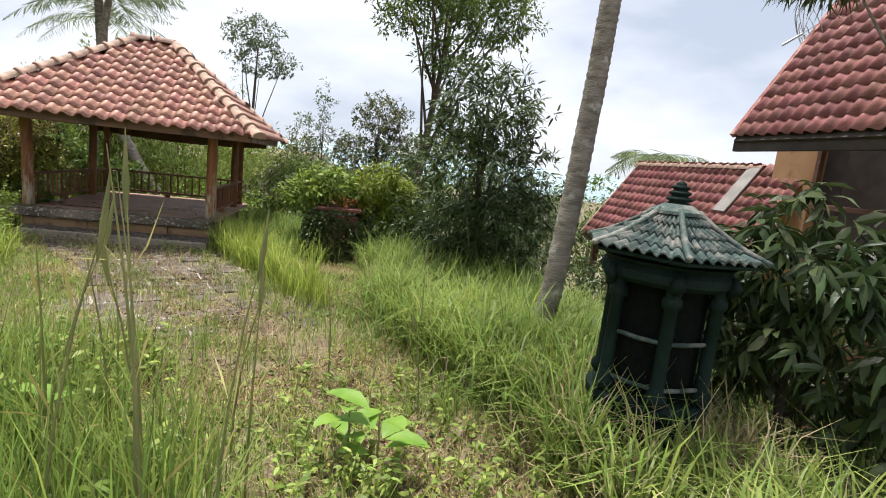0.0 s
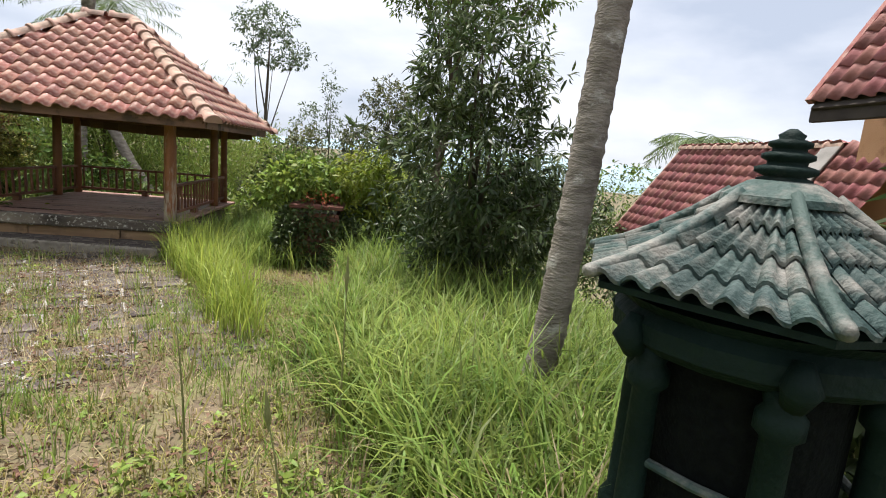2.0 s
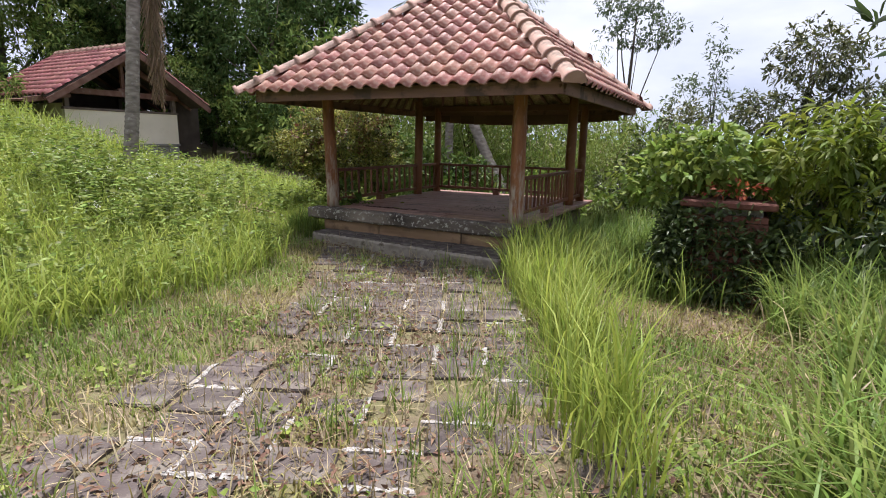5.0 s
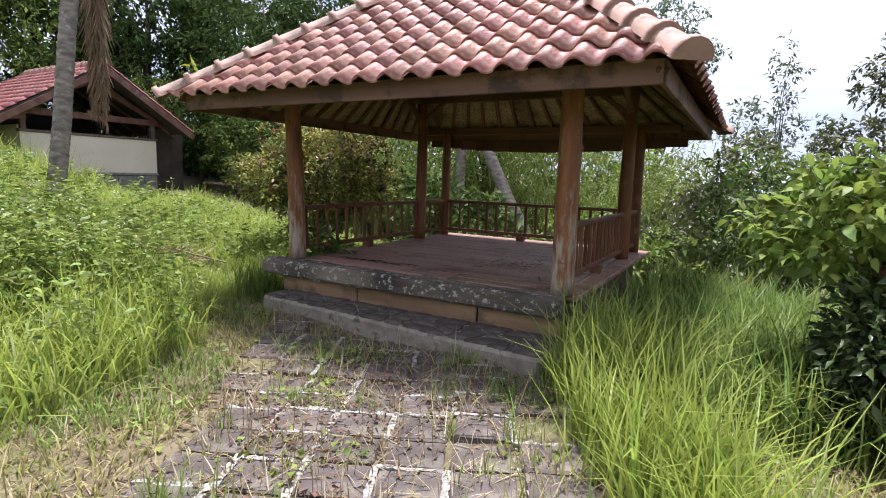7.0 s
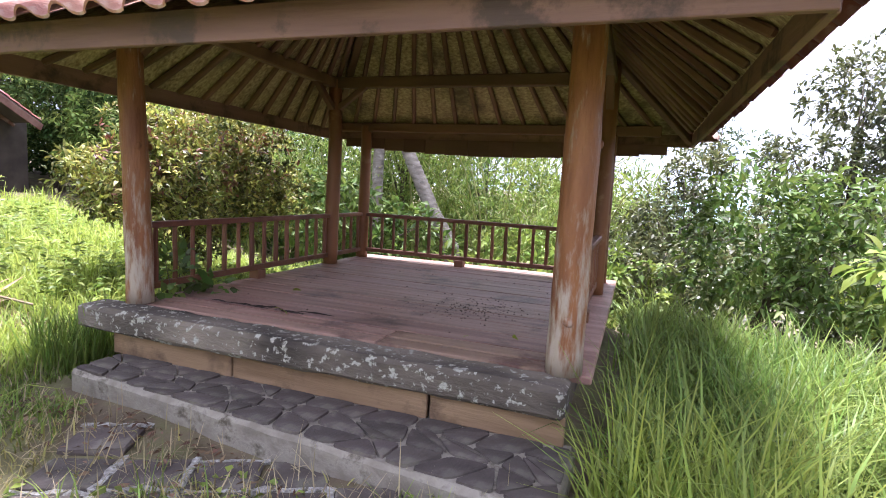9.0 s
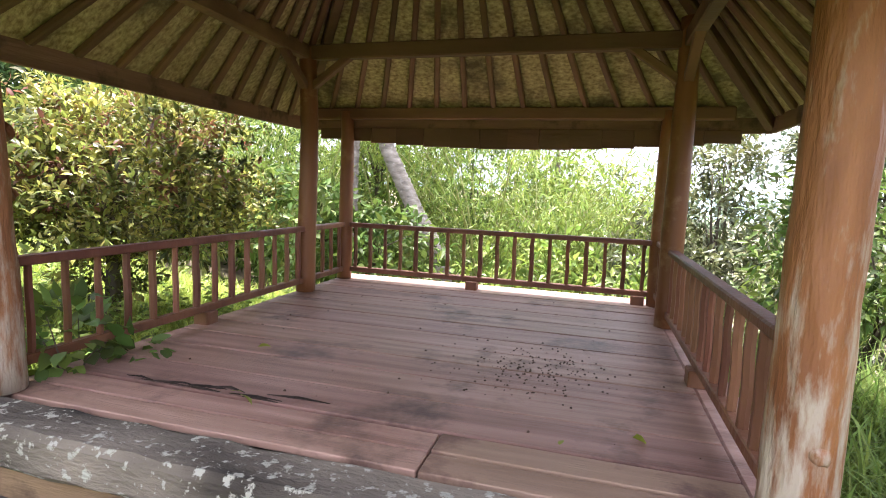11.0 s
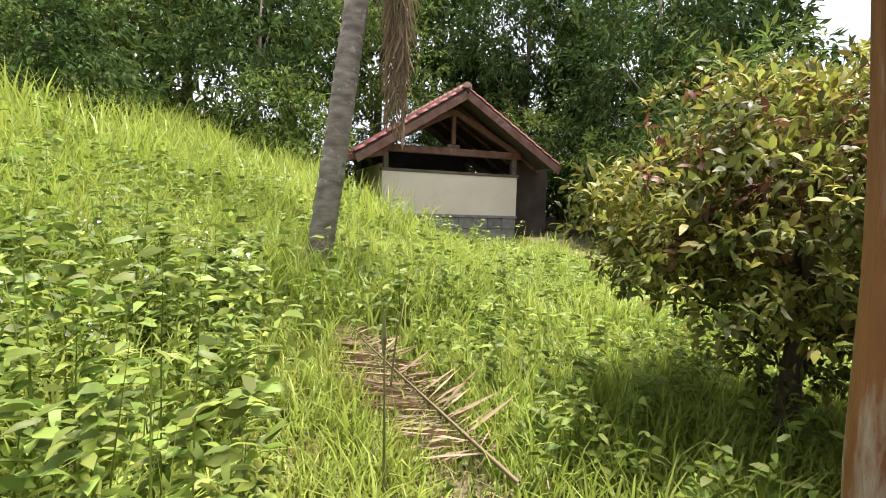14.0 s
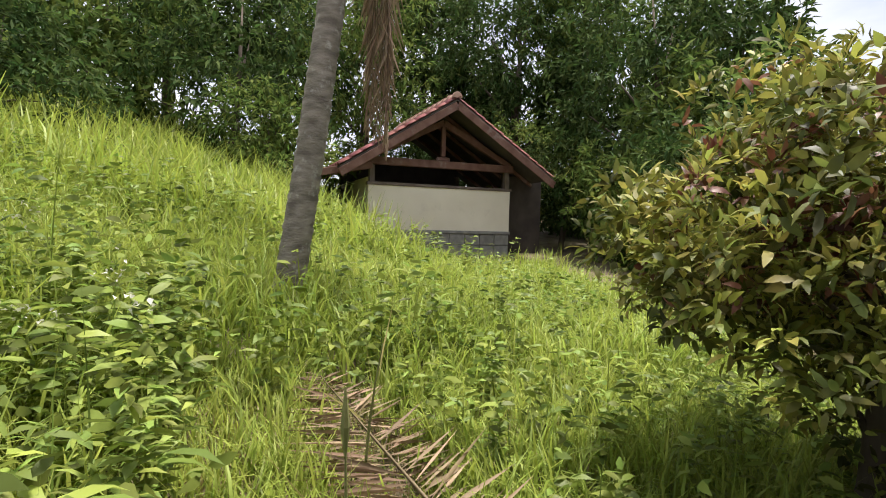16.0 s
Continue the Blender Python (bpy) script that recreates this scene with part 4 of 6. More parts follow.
def paved(x, y):
    """The old paved path to the step, broken up by grass."""
    mid = np.interp(y, [2.5, 5.0, 8.4], [-0.6, -1.0, -3.1])
    half = np.interp(y, [2.5, 4.0, 5.5, 8.4], [0.9, 1.5, 1.15, 1.35])
    return (np.abs(x - mid) < half) & (y > 2.6) & (y < 8.42)


def patch(x, y, k=0.9, s=0.0):
    """A slow random field between 0 and 1."""
    return 0.5 + 0.25 * np.sin(k * 2.1 * x + 1.3 * k * y + s) + 0.25 * np.sin(k * 3.7 * y - 1.9 * k * x + 2.3 + s)


def stuff(name, v, q, material, label, category="grass"):
    ob = mass(name, v, q, material)
    return tagged(ob, label, category, kind="stuff")


def join(parts):
    vs, qs, n = [], [], 0
    for v, q in parts:
        vs.append(v)
        qs.append(q + n)
        n += len(v)
    return np.concatenate(vs), np.concatenate(qs)


# short grass of the clearing
x, y = scatter(230000, -8.5, 3.2, -2.5, 11.0)
thin = np.where(paved(x, y), np.where(patch(x, y, 1.9, 1.0) > np.where(y > 6.3, 0.76, 0.60), 0.7, np.where(y > 6.3, 0.06, 0.15)), 0.95)
keep = ~inside(x, y) & (x < right_edge(y) + 0.5) & (rg.random(len(x)) < thin) & ~((x < left_edge(y) - 0.6) & (y < 8.0)) & ~((y > 9) & (x > -5.1))
x, y = x[keep], y[keep]
tone = patch(x, y, 0.7, 2.0) + rg.normal(0, 0.12, len(x))
a, b = tone < 0.52, tone >= 0.52
stuff("short_grass", *blades(rg, x[a], y[a], 0.10, 0.008, 0.7, 0.5), M_LAWN, "short yellowing trodden grass over the clearing")
stuff("green_grass", *blades(rg, x[b], y[b], 0.13, 0.009, 0.55, 0.5), M_GRASS, "short green grass over the clearing")
x, y = scatter(36000, -8.0, 2.6, -1.5, 10.5)
keep = ~inside(x, y, 0.02) & (x < right_edge(y) + 0.2) & (x > left_edge(y) - 2.2) & ~((y > 9) & (x > -5.1))
x, y = x[keep], y[keep]
stuff("dry_straw", *blades(rg, x, y, 0.14, 0.006, 1.5, 0.15, ground(x, y) + rg.uniform(0.005, 0.035, len(x))), M_STRAW, "pale dry straw lying over grass and paving", "straw")

x, y = scatter(3600, -4.4, 0.6, 3.0, 8.4)
keep = paved(x, y)
x, y = x[keep], y[keep]
stuff("path_straw", *blades(rg, x, y, 0.22, 0.005, 1.52, 0.08, ground(x, y) + rg.uniform(0.015, 0.03, len(x))), M_STRAW, "long dry stems strewn over the paving", "straw")

# brown leaf litter and dead weeds in patches over the clearing
x, y = scatter(26000, -6.0, 1.8, 0.8, 8.4)
keep = (patch(x, y, 0.8, 5.0) + rg.normal(0, 0.1, len(x)) > 0.5) & ~inside(x, y, 0.02) & (x < right_edge(y)) & (x > left_edge(y) + 0.1)
x, y = x[keep], y[keep]
M_LITTER = leafy("dead_leaf_litter", (0.11, 0.062, 0.038), (0.23, 0.15, 0.095), 0.45, 0.1, 0.8, 0.2)
flat = np.concatenate([rg.normal(size=(len(x), 2)), np.zeros((len(x), 1))], 1)
v, q = leaves(rg, np.stack([x, y, ground(x, y) + rg.uniform(0.012, 0.06, len(x))], 1), 0.05, 0.020, flat, 0.35, 0.2, -0.05)
stuff("leaf_litter", v, q, M_LITTER, "reddish-brown dead leaves and weeds on the ground", "leaf litter")

# thin rough grass on the slopes round the clearing
x, y = scatter(90000, -13.0, 6.3, -9.0, 11.0)
keep = ~inside(x, y) & ~((x > -8.0) & (x < right_edge(y) + 0.4) & (y > -2.4)) & ~((x > -9.0) & (y > 7.0) & (x < 0.5))
x, y = x[keep], y[keep]
stuff("slope_grass", *blades(rg, x, y, 0.24, 0.012, 0.55, 0.5), M_GRASS, "rough green grass on the slopes round the clearing")

# low round-leaved ground cover
x, y = scatter(30000, -8.5, 3.0, -2.0, 10.5)
keep = ~inside(x, y, 0.03) & (patch(x, y, 1.3, 4.0) > 0.42) & (x < right_edge(y)) & ~(paved(x, y) & (patch(x, y, 1.9, 1.0) < 0.6)) & ~((y > 9) & (x > -5.1))
x, y = x[keep], y[keep]
v, q = leaves(rg, np.stack([x, y, ground(x, y) + rg.uniform(0.01, 0.07, len(x))], 1), 0.05, 0.035, np.concatenate([rg.normal(size=(len(x), 2)), np.zeros((len(x), 1))], 1), 0.3, 0.2, -0.1)
stuff("ground_cover", v, q, M_WEED, "small creeping weeds among the grass", "weeds")


def tall(n, x0, x1, y0, y1, ok, length, width, lean=0.28, bend=0.5, tufts=9, spread=0.09):
    """Tall grass in tufts."""
    cx, cy = scatter(n, x0, x1, y0, y1)
    k = ok(cx, cy) & ~inside(cx, cy, 0.06)
    cx, cy = cx[k], cy[k]
    x = np.repeat(cx, tufts) + rg.normal(0, spread, len(cx) * tufts)
    y = np.repeat(cy, tufts) + rg.normal(0, spread, len(cx) * tufts)
    size = np.repeat(rg.uniform(0.65, 1.15, len(cx)), tufts)
    k = ~inside(x, y, 0.02)
    return blades(rg, x[k], y[k], length * size[k], width, lean, bend)


def clump_line(x, y):
    """The bright strip of tall grass along the paving and beside the platform."""
    c = np.interp(y, [4.5, 7.0, 8.0, 9.2, 12.0], [0.42, -0.62, -1.15, -1.28, -1.2])
    w = np.interp(y, [4.5, 6.5, 8.0, 9.2, 12.0], [0.10, 0.22, 0.36, 0.5, 0.6])
    return (np.abs(x - c) < w)


bright = tall(1500, -2.0, 0.8, 4.6, 8.8, clump_line, 0.74, 0.011, 0.22, 0.6, 9, 0.07)
stuff("bright_tall_grass", *bright, M_BRIGHT, "bright yellow-green tall grass beside the paving")
field = [tall(6800, 0.9, 4.6, -0.6, 9.2, lambda x, y: (x > right_edge(y)) & (patch(x, y, 1.1) > 0.15) & ~((x > 2.6) & (y < 2.2) & (rg.random(len(x)) < 0.8)), 0.80, 0.016, 0.32, 0.95, 8),
         tall(1500, -0.9, 2.4, 7.6, 11.5, lambda x, y: (y > 8.7) | (x > 1.0), 0.65, 0.014, 0.3, 0.8, 8),
         tall(1300, -1.6, 0.6, 8.2, 13.5, lambda x, y: x > -1.45, 0.68, 0.014, 0.3, 0.8, 8)]
stuff("tall_grass", *join(field), M_GRASS, "waist-high arching green grass")
field = [tall(1400, 0.9, 4.2, -0.4, 8.0, lambda x, y: (x > right_edge(y) - 0.1), 0.55, 0.012, 0.7, 0.7, 5)]
field.append(tall(420, 1.95, 3.3, 0.4, 2.1, lambda x, y: np.abs(np.hypot(x - 2.52, y - 1.24) - 0.55) < 0.17, 0.72, 0.011, 0.45, 0.8, 5, 0.05))
stuff("withered_grass", *join(field), M_STRAW, "bent withered grass blades among the green")
hill = [tall(3800, -9.5, -3.2, -1.0, 8.0, lambda x, y: (x < left_edge(y)), 0.62, 0.013, 0.35, 0.8, 8, 0.1),
        tall(6500, -14.5, -7.6, 2.0, 14.5, lambda x, y: (((y > 7.6) & (x < -8.5)) | (y <= 7.6)), 0.60, 0.016, 0.32, 0.8, 8, 0.12),
        tall(3600, -8.6, -5.2, 8.6, 15.0, lambda x, y: (y > 10.0) | ((x < -5.9) & (np.abs(y - 9.12) > 0.34) & (rg.random(len(x)) < 0.7)), 0.36, 0.012, 0.4, 0.6, 8, 0.1),
        tall(3000, -24, -12, -4, 11, lambda x, y: x < -12, 0.95, 0.03, 0.3, 0.5, 8, 0.2)]
stuff("hillside_grass", *join(hill), M_BRIGHT, "tall sunlit grass covering the hillside")
low_green = [tall(1500, -8.6, -5.3, 7.7, 9.6, lambda x, y: np.abs(y - 9.12) > 0.16, 0.24, 0.010, 0.45, 0.5, 8, 0.08)]
stuff("low_green_grass", *join(low_green), M_BRIGHT, "short bright green grass round the fallen frond")
# loose tufts growing through the paving
tufts = [tall(420, -4.2, 0.6, 2.8, 8.4, lambda x, y: paved(x, y) & (patch(x, y, 2.3, 0.4) > 0.55), 0.26, 0.007, 0.35, 0.4, 12, 0.04),
         tall(70, -5.5, -4.95, 8.66, 9.2, lambda x, y: x < -5.05, 0.50, 0.009, 0.25, 0.4, 10, 0.05),
         tall(260, -1.0, 1.6, 0.4, 5.5, lambda x, y: patch(x, y, 2.0, 3.0) > 0.5, 0.30, 0.008, 0.35, 0.4, 10, 0.05),
         tall(420, -3.0, 0.2, -0.2, 3.0, lambda x, y: x < np.interp(y, [-1, 1, 3], [-0.5, -0.35, -0.9]), 0.55, 0.009, 0.35, 0.4, 9, 0.07)]
tufts.append(tall(170, -2.0, 0.15, -0.5, 1.3, lambda x, y: x < 0.1 - 0.2 * y, 0.95, 0.010, 0.22, 0.35, 6, 0.05))
stuff("grass_tufts", *join(tufts), M_GRASS, "loose tufts of grass between the paving stones")


def weeds(n, x0, x1, y0, y1, ok, height, leaf, material, name, label, per=20, flowers=None):
    cx, cy = scatter(n, x0, x1, y0, y1)
    k = ok(cx, cy) & ~inside(cx, cy, 0.08)
    cx, cy = cx[k], cy[k]
    n = len(cx)
    h = height * rg.uniform(0.5, 1.15, n)
    lx, ly = rg.normal(0, 0.16, n) * h, rg.normal(0, 0.16, n) * h
    f = rg.uniform(0.15, 1.0, (n, per))
    a = rg.uniform(0, 6.28, (n, per))
    z0 = ground(cx, cy)
    c = np.stack([cx[:, None] + lx[:, None] * f ** 1.5, cy[:, None] + ly[:, None] * f ** 1.5, z0[:, None] + h[:, None] * f], -1).reshape(-1, 3)
    d = np.stack([np.cos(a), np.sin(a), 0.3 + 0 * a], -1).reshape(-1, 3)
    leafs = leaves(rg, c, leaf, leaf * 0.36, d, 0.4, 0.2, 0.2, True)
    stems = blades(rg, cx, cy, h * 1.0, 0.008, 0.12, 0.08)
    stuff(name, *join([leafs, stems]), material, label, "weeds")
    if flowers:
        pick = rg.random(n) < flowers
        tx = np.stack([cx + lx, cy + ly, z0 + h], 1)[pick]
        tx = np.repeat(tx, 16, 0) + rg.normal(0, 0.035, (len(tx) * 16, 3))
        stuff("flower_heads", *leaves(rg, tx, 0.022, 0.016, None, 1.0), M_FLOWER, "small white flower heads on the weeds", "flowers")


weeds(700, -9.0, -3.2, -1.0, 8.2, lambda x, y: (x < left_edge(y) + 0.1), 1.05, 0.075, M_WEED, "leafy_weeds", "leafy green weeds on the bank", 26)
weeds(240, -8.6, -5.6, 6.2, 8.35, lambda x, y: y < 8.25, 0.80, 0.092, M_WEED, "broad_leaved_weeds", "tall broad-leaved weeds with white flowers", 34, 0.10)
weeds(700, -14.0, -8.0, 5.5, 13.5, lambda x, y: patch(x, y, 0.8) > 0.45, 0.75, 0.10, M_WEED, "bank_weeds", "mixed weeds below the shed", 22)
weeds(260, -8.4, -5.4, 9.4, 12.6, lambda x, y: (rg.random(len(x)) < 0.8), 0.45, 0.085, M_WEED, "undergrowth_weeds", "leafy weeds under the shrub", 20)
weeds(260, -2.6, 0.3, -0.4, 2.6, lambda x, y: x < np.interp(y, [-1, 1, 3], [-0.4, -0.25, -0.8]), 0.45, 0.075, M_WEED, "low_weeds", "low leafy weeds", 18)
weeds(90, -3.15, -2.7, 8.18, 8.5, lambda x, y: np.hypot(x + 2.93, (y - 8.40) * 1.6) < 0.10, 0.42, 0.075, M_MIDLEAF, "step_weeds", "small leafy weed growing against the stone step", 22)
weeds(160, 0.2, 2.0, 0.0, 2.6, lambda x, y: x < right_edge(y), 0.22, 0.06, M_WEED, "sprouting_weeds", "low leafy weeds", 12)


# ---- shrubs and trees ----
def blob_points(blobs, n):
    """Points in ellipsoids, most of them near the skin; returns places and outward ways."""
    vol = np.array([b[3] * b[4] * b[5] for b in blobs]) ** 0.75
    which = rg.choice(len(blobs), n, p=vol / vol.sum())
    B = np.array(blobs, float)[which]
    d = rg.normal(size=(n, 3))
    d /= np.linalg.norm(d, axis=1)[:, None]
    r = rg.uniform(0.25, 1.0, n) ** 0.45
    lump = 1 + 0.22 * np.sin(d[:, 0] * 5 + which) * np.sin(d[:, 1] * 6 + 1.7 * which) + 0.15 * np.sin(d[:, 2] * 9 + which)
    return B[:, :3] + d * B[:, 3:] * (r * lump)[:, None], d


def crown(blobs, clusters, per, length, width, spread=0.7, droop=0.25, reach=0.12, fine=False):
    c, d = blob_points(blobs, clusters)
    cc, dd = np.repeat(c, per, 0), np.repeat(d, per, 0)
    way = rg.normal(size=cc.shape) + dd * 0.7
    way /= np.linalg.norm(way, axis=1)[:, None]
    return leaves(rg, cc + way * reach * rg.uniform(0, 1, (len(cc), 1)), length, width, way, spread, 0.25, droop, fine)


def tree(name, label, category, base, blobs, clusters, per, length, width, leaf, stem=0.09, bark=None, limbs=None, lean=(0, 0), spread=0.7, droop=0.25, reach=0.12, sink=0.1, fine=False):
    x, y = base
    z = float(ground(x, y)) - sink
    ob = empty(name, x, y, z)
    tagged(ob, label, category, "planting of " + name.replace("_", " ") + "s" if name in ("forest_tree", "forest_shrub", "far_tree", "valley_tree", "slope_shrub", "leafy_bush") else "")
    off = np.array([x, y, z])
    v, q = crown(blobs, clusters, per, length, width, spread, droop, reach, fine)
    mass("crown", v - off, q, leaf, ob)
    top = np.mean([b[:3] for b in blobs], 0) - off
    fork = np.array([lean[0], lean[1], 0]) + np.array([top[0] * 0.35, top[1] * 0.35, top[2] * 0.5])
    bm = tube([(0, 0, 0), tuple(fork * 0.5 + np.array([0.04, -0.03, 0])), tuple(fork), tuple(top * 0.7 + fork * 0.3), tuple(top)], [stem * 1.25, stem, stem * 0.8, stem * 0.5, stem * 0.25], 9, 0.2, 3)
    rr = random.Random(len(name))
    ends = [np.array(b[:3]) - off for b in blobs]
    for k in range(limbs or len(blobs) + 2):
        e = ends[k % len(ends)] + np.array([rr.uniform(-1, 1) * blobs[k % len(ends)][3] * 0.7, rr.uniform(-1, 1) * blobs[k % len(ends)][4] * 0.7, rr.uniform(-0.2, 0.7) * blobs[k % len(ends)][5]])
        f = min(0.95, max(0.25, (e[2] / max(top[2], 0.1)) * rr.uniform(0.45, 0.8)))
        s = fork * (f / 0.5) if f < 0.5 else fork + (top - fork) * (f - 0.5) / 0.5
        m = (s * 0.55 + e * 0.45) + np.array([rr.uniform(-0.1, 0.1), rr.uniform(-0.1, 0.1), 0.06 * stem / 0.1])
        tube([tuple(s), tuple(m), tuple(e)], [stem * 0.36, stem * 0.24, stem * 0.07], 6, 0.2, k, bm)
    part("trunk", bm, bark or M_BARK, ob, "", True)
    return ob


tree("mango_tree", "dense dark tree with long whorled glossy leaves", "tree", (2.9, 6.3), [(2.65, 6.2, 1.75, 1.15, 1.0, 1.0), (2.55, 6.2, 2.7, 0.85, 0.8, 0.75), (3.1, 6.4, 1.0, 0.8, 0.8, 0.7), (2.45, 7.2, 0.8, 0.6, 0.6, 0.65), (2.6, 6.7, 0.35, 0.7, 0.6, 0.5)],
     1350, 9, 0.145, 0.03, M_DARKLEAF, 0.10, limbs=12, spread=0.5, droop=0.3, reach=0.06, fine=True)
croton = tree("croton_shrub", "large rounded shrub with yellow-green and brown glossy leaves", "shrub", (-6.62, 11.2), [(-6.55, 11.2, 1.22, 1.15, 1.22, 0.70), (-6.4, 11.4, 1.70, 0.82, 0.92, 0.42), (-6.85, 10.6, 1.18, 0.6, 0.6, 0.45), (-6.3, 11.8, 0.98, 0.85, 0.8, 0.45), (-6.58, 11.2, 0.50, 0.42, 0.42, 0.32)],
     2700, 8, 0.076, 0.028, M_SHRUB, 0.065, limbs=22, spread=0.6, droop=-0.15, reach=0.06, fine=True)
M_REDBROWN = leafy("red_brown_young_leaves", (0.16, 0.062, 0.035), (0.26, 0.14, 0.06), 0.4, 0.3, 0.45, 0.5)
v, q = crown([(-6.85, 10.7, 1.25, 0.55, 0.6, 0.45), (-6.4, 11.3, 1.5, 0.9, 0.95, 0.5)], 300, 7, 0.075, 0.026, 0.6, -0.1, 0.06, True)
mass("young_leaves", v - np.array(croton.matrix_basis.translation), q, M_REDBROWN, croton)
tree("tall_tree", "tall slender tree with an open airy crown", "tree", (3.5, 20.2), [(4.6, 20.2, 9.4, 3.0, 2.6, 1.7), (3.0, 20.0, 7.9, 1.6, 1.6, 1.2), (6.3, 20.4, 8.0, 1.8, 1.6, 1.2), (4.4, 20, 6.2, 1.2, 1.0, 0.8)],
     1700, 7, 0.22, 0.085, M_MIDLEAF, 0.2, limbs=14, reach=0.25)
tree("yellow_shrub", "yellow-green young mango shrub in full light", "shrub", (1.45, 9.0), [(1.30, 8.8, 1.30, 0.50, 0.45, 0.40), (1.70, 8.8, 1.00, 0.50, 0.5, 0.5), (1.2, 9.2, 1.0, 0.4, 0.4, 0.4)], 380, 9, 0.14, 0.034, M_YELLOWLEAF, 0.04, spread=0.4, droop=0.6, reach=0.06, fine=True)
tree("side_shrub", "green shrub crowding the pavilion side", "shrub", (-0.5, 12.4), [(-0.5, 12.4, 0.9, 0.7, 0.8, 0.75), (0.4, 12.0, 0.8, 0.8, 0.7, 0.8)], 650, 8, 0.11, 0.045, M_MIDLEAF, 0.05)
tree("dark_undergrowth", "dark shady undergrowth beneath the tree", "shrub", (2.4, 8.2), [(2.3, 8.2, 0.5, 1.0, 0.8, 0.7), (3.4, 7.6, 0.4, 0.9, 0.8, 0.6), (1.9, 9.3, 0.7, 0.9, 0.8, 0.9)], 800, 8, 0.12, 0.045, M_DARKLEAF, 0.05)
tree("drooping_mango", "young mango tree with drooping dark leaves", "tree", (3.75, 1.35), [(3.7, 1.45, 1.35, 0.55, 0.65, 0.6), (4.2, 1.1, 0.9, 0.7, 0.8, 0.8), (3.45, 1.8, 0.75, 0.4, 0.5, 0.5)], 380, 9, 0.21, 0.05, M_DARKLEAF, 0.045, spread=0.4, droop=0.9, reach=0.05, fine=True)
tree("verge_bush", "dark bush beside the house", "shrub", (5.1, 1.6), [(5.1, 1.6, 0.4, 0.9, 1.2, 0.9), (4.8, 3.4, -0.1, 1.0, 1.0, 0.8)], 420, 8, 0.16, 0.06, M_DARKLEAF, 0.06)
tree("overhanging_tree", "dark tree whose leaves hang over the house roof", "tree", (5.2, 1.0), [(6.1, 4.0, 4.75, 0.6, 0.9, 0.3), (6.4, 3.0, 4.9, 0.6, 0.8, 0.4)], 150, 9, 0.3, 0.04, M_DARKLEAF, 0.07, droop=0.5)
tree("valley_tree", "olive-green tree with an open crown below the pavilion", "tree", (-0.6, 16.2), [(-0.6, 16.2, 1.75, 0.55, 0.5, 0.55), (-0.9, 16.0, 0.95, 0.9, 0.7, 0.45), (-1.4, 15.4, 0.1, 1.0, 0.9, 0.7), (-0.2, 15.6, 0.1, 1.1, 1.0, 0.7)], 1150, 8, 0.115, 0.042, M_OLIVE, 0.08, spread=0.5, reach=0.09, fine=True)
tree("valley_tree", "olive-green tree with an open crown below the pavilion", "tree", (1.3, 17.2), [(1.9, 17.2, 3.3, 0.9, 0.8, 0.7), (1.2, 17.0, 2.1, 0.9, 0.8, 0.5), (2.6, 16.9, 2.2, 0.9, 0.8, 0.6), (1.3, 16.8, 0.8, 1.2, 1.0, 0.8), (2.4, 17.0, 1.0, 1.0, 1.0, 0.7)], 1500, 8, 0.12, 0.045, M_OLIVE, 0.1, spread=0.5, reach=0.09, fine=True)
tree("slope_shrub", "mixed olive shrubs on the slope", "shrub", (0.5, 14.2), [(0.3, 14.2, -0.1, 1.1, 0.9, 0.9), (1.7, 13.6, 0.2, 1.1, 0.9, 0.9)], 900, 8, 0.12, 0.045, M_OLIVE, 0.06, fine=True)
tree("slope_shrub", "yellow-green shrub among darker bushes on the slope", "shrub", (0.9, 12.9), [(0.9, 12.9, 0.35, 0.45, 0.4, 0.3), (2.2, 13.0, 0.9, 0.4, 0.4, 0.4)], 150, 8, 0.12, 0.05, M_YELLOWLEAF, 0.04, fine=True)
tree("verge_bush", "dark bush below the lower roof", "shrub", (6.3, 9.6), [(6.2, 9.6, -0.7, 0.9, 1.1, 0.8), (6.7, 8.4, -1.0, 0.8, 1.0, 0.7)], 420, 8, 0.15, 0.05, M_DARKLEAF, 0.05)
tree("slope_shrub", "mixed shrubs on the slope", "shrub", (4.6, 11.0), [(4.4, 11.0, 0.6, 1.4, 1.2, 1.2), (6.0, 12.5, 0.2, 1.6, 1.3, 1.3)], 700, 8, 0.15, 0.06, M_DARKLEAF, 0.07)
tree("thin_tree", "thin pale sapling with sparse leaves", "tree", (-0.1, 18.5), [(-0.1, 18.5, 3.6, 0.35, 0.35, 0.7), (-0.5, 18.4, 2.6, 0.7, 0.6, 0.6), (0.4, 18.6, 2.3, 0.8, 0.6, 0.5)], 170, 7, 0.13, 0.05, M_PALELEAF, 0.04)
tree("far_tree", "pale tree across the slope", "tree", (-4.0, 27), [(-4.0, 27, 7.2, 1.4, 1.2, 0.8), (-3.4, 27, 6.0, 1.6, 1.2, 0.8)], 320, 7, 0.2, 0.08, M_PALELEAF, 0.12)
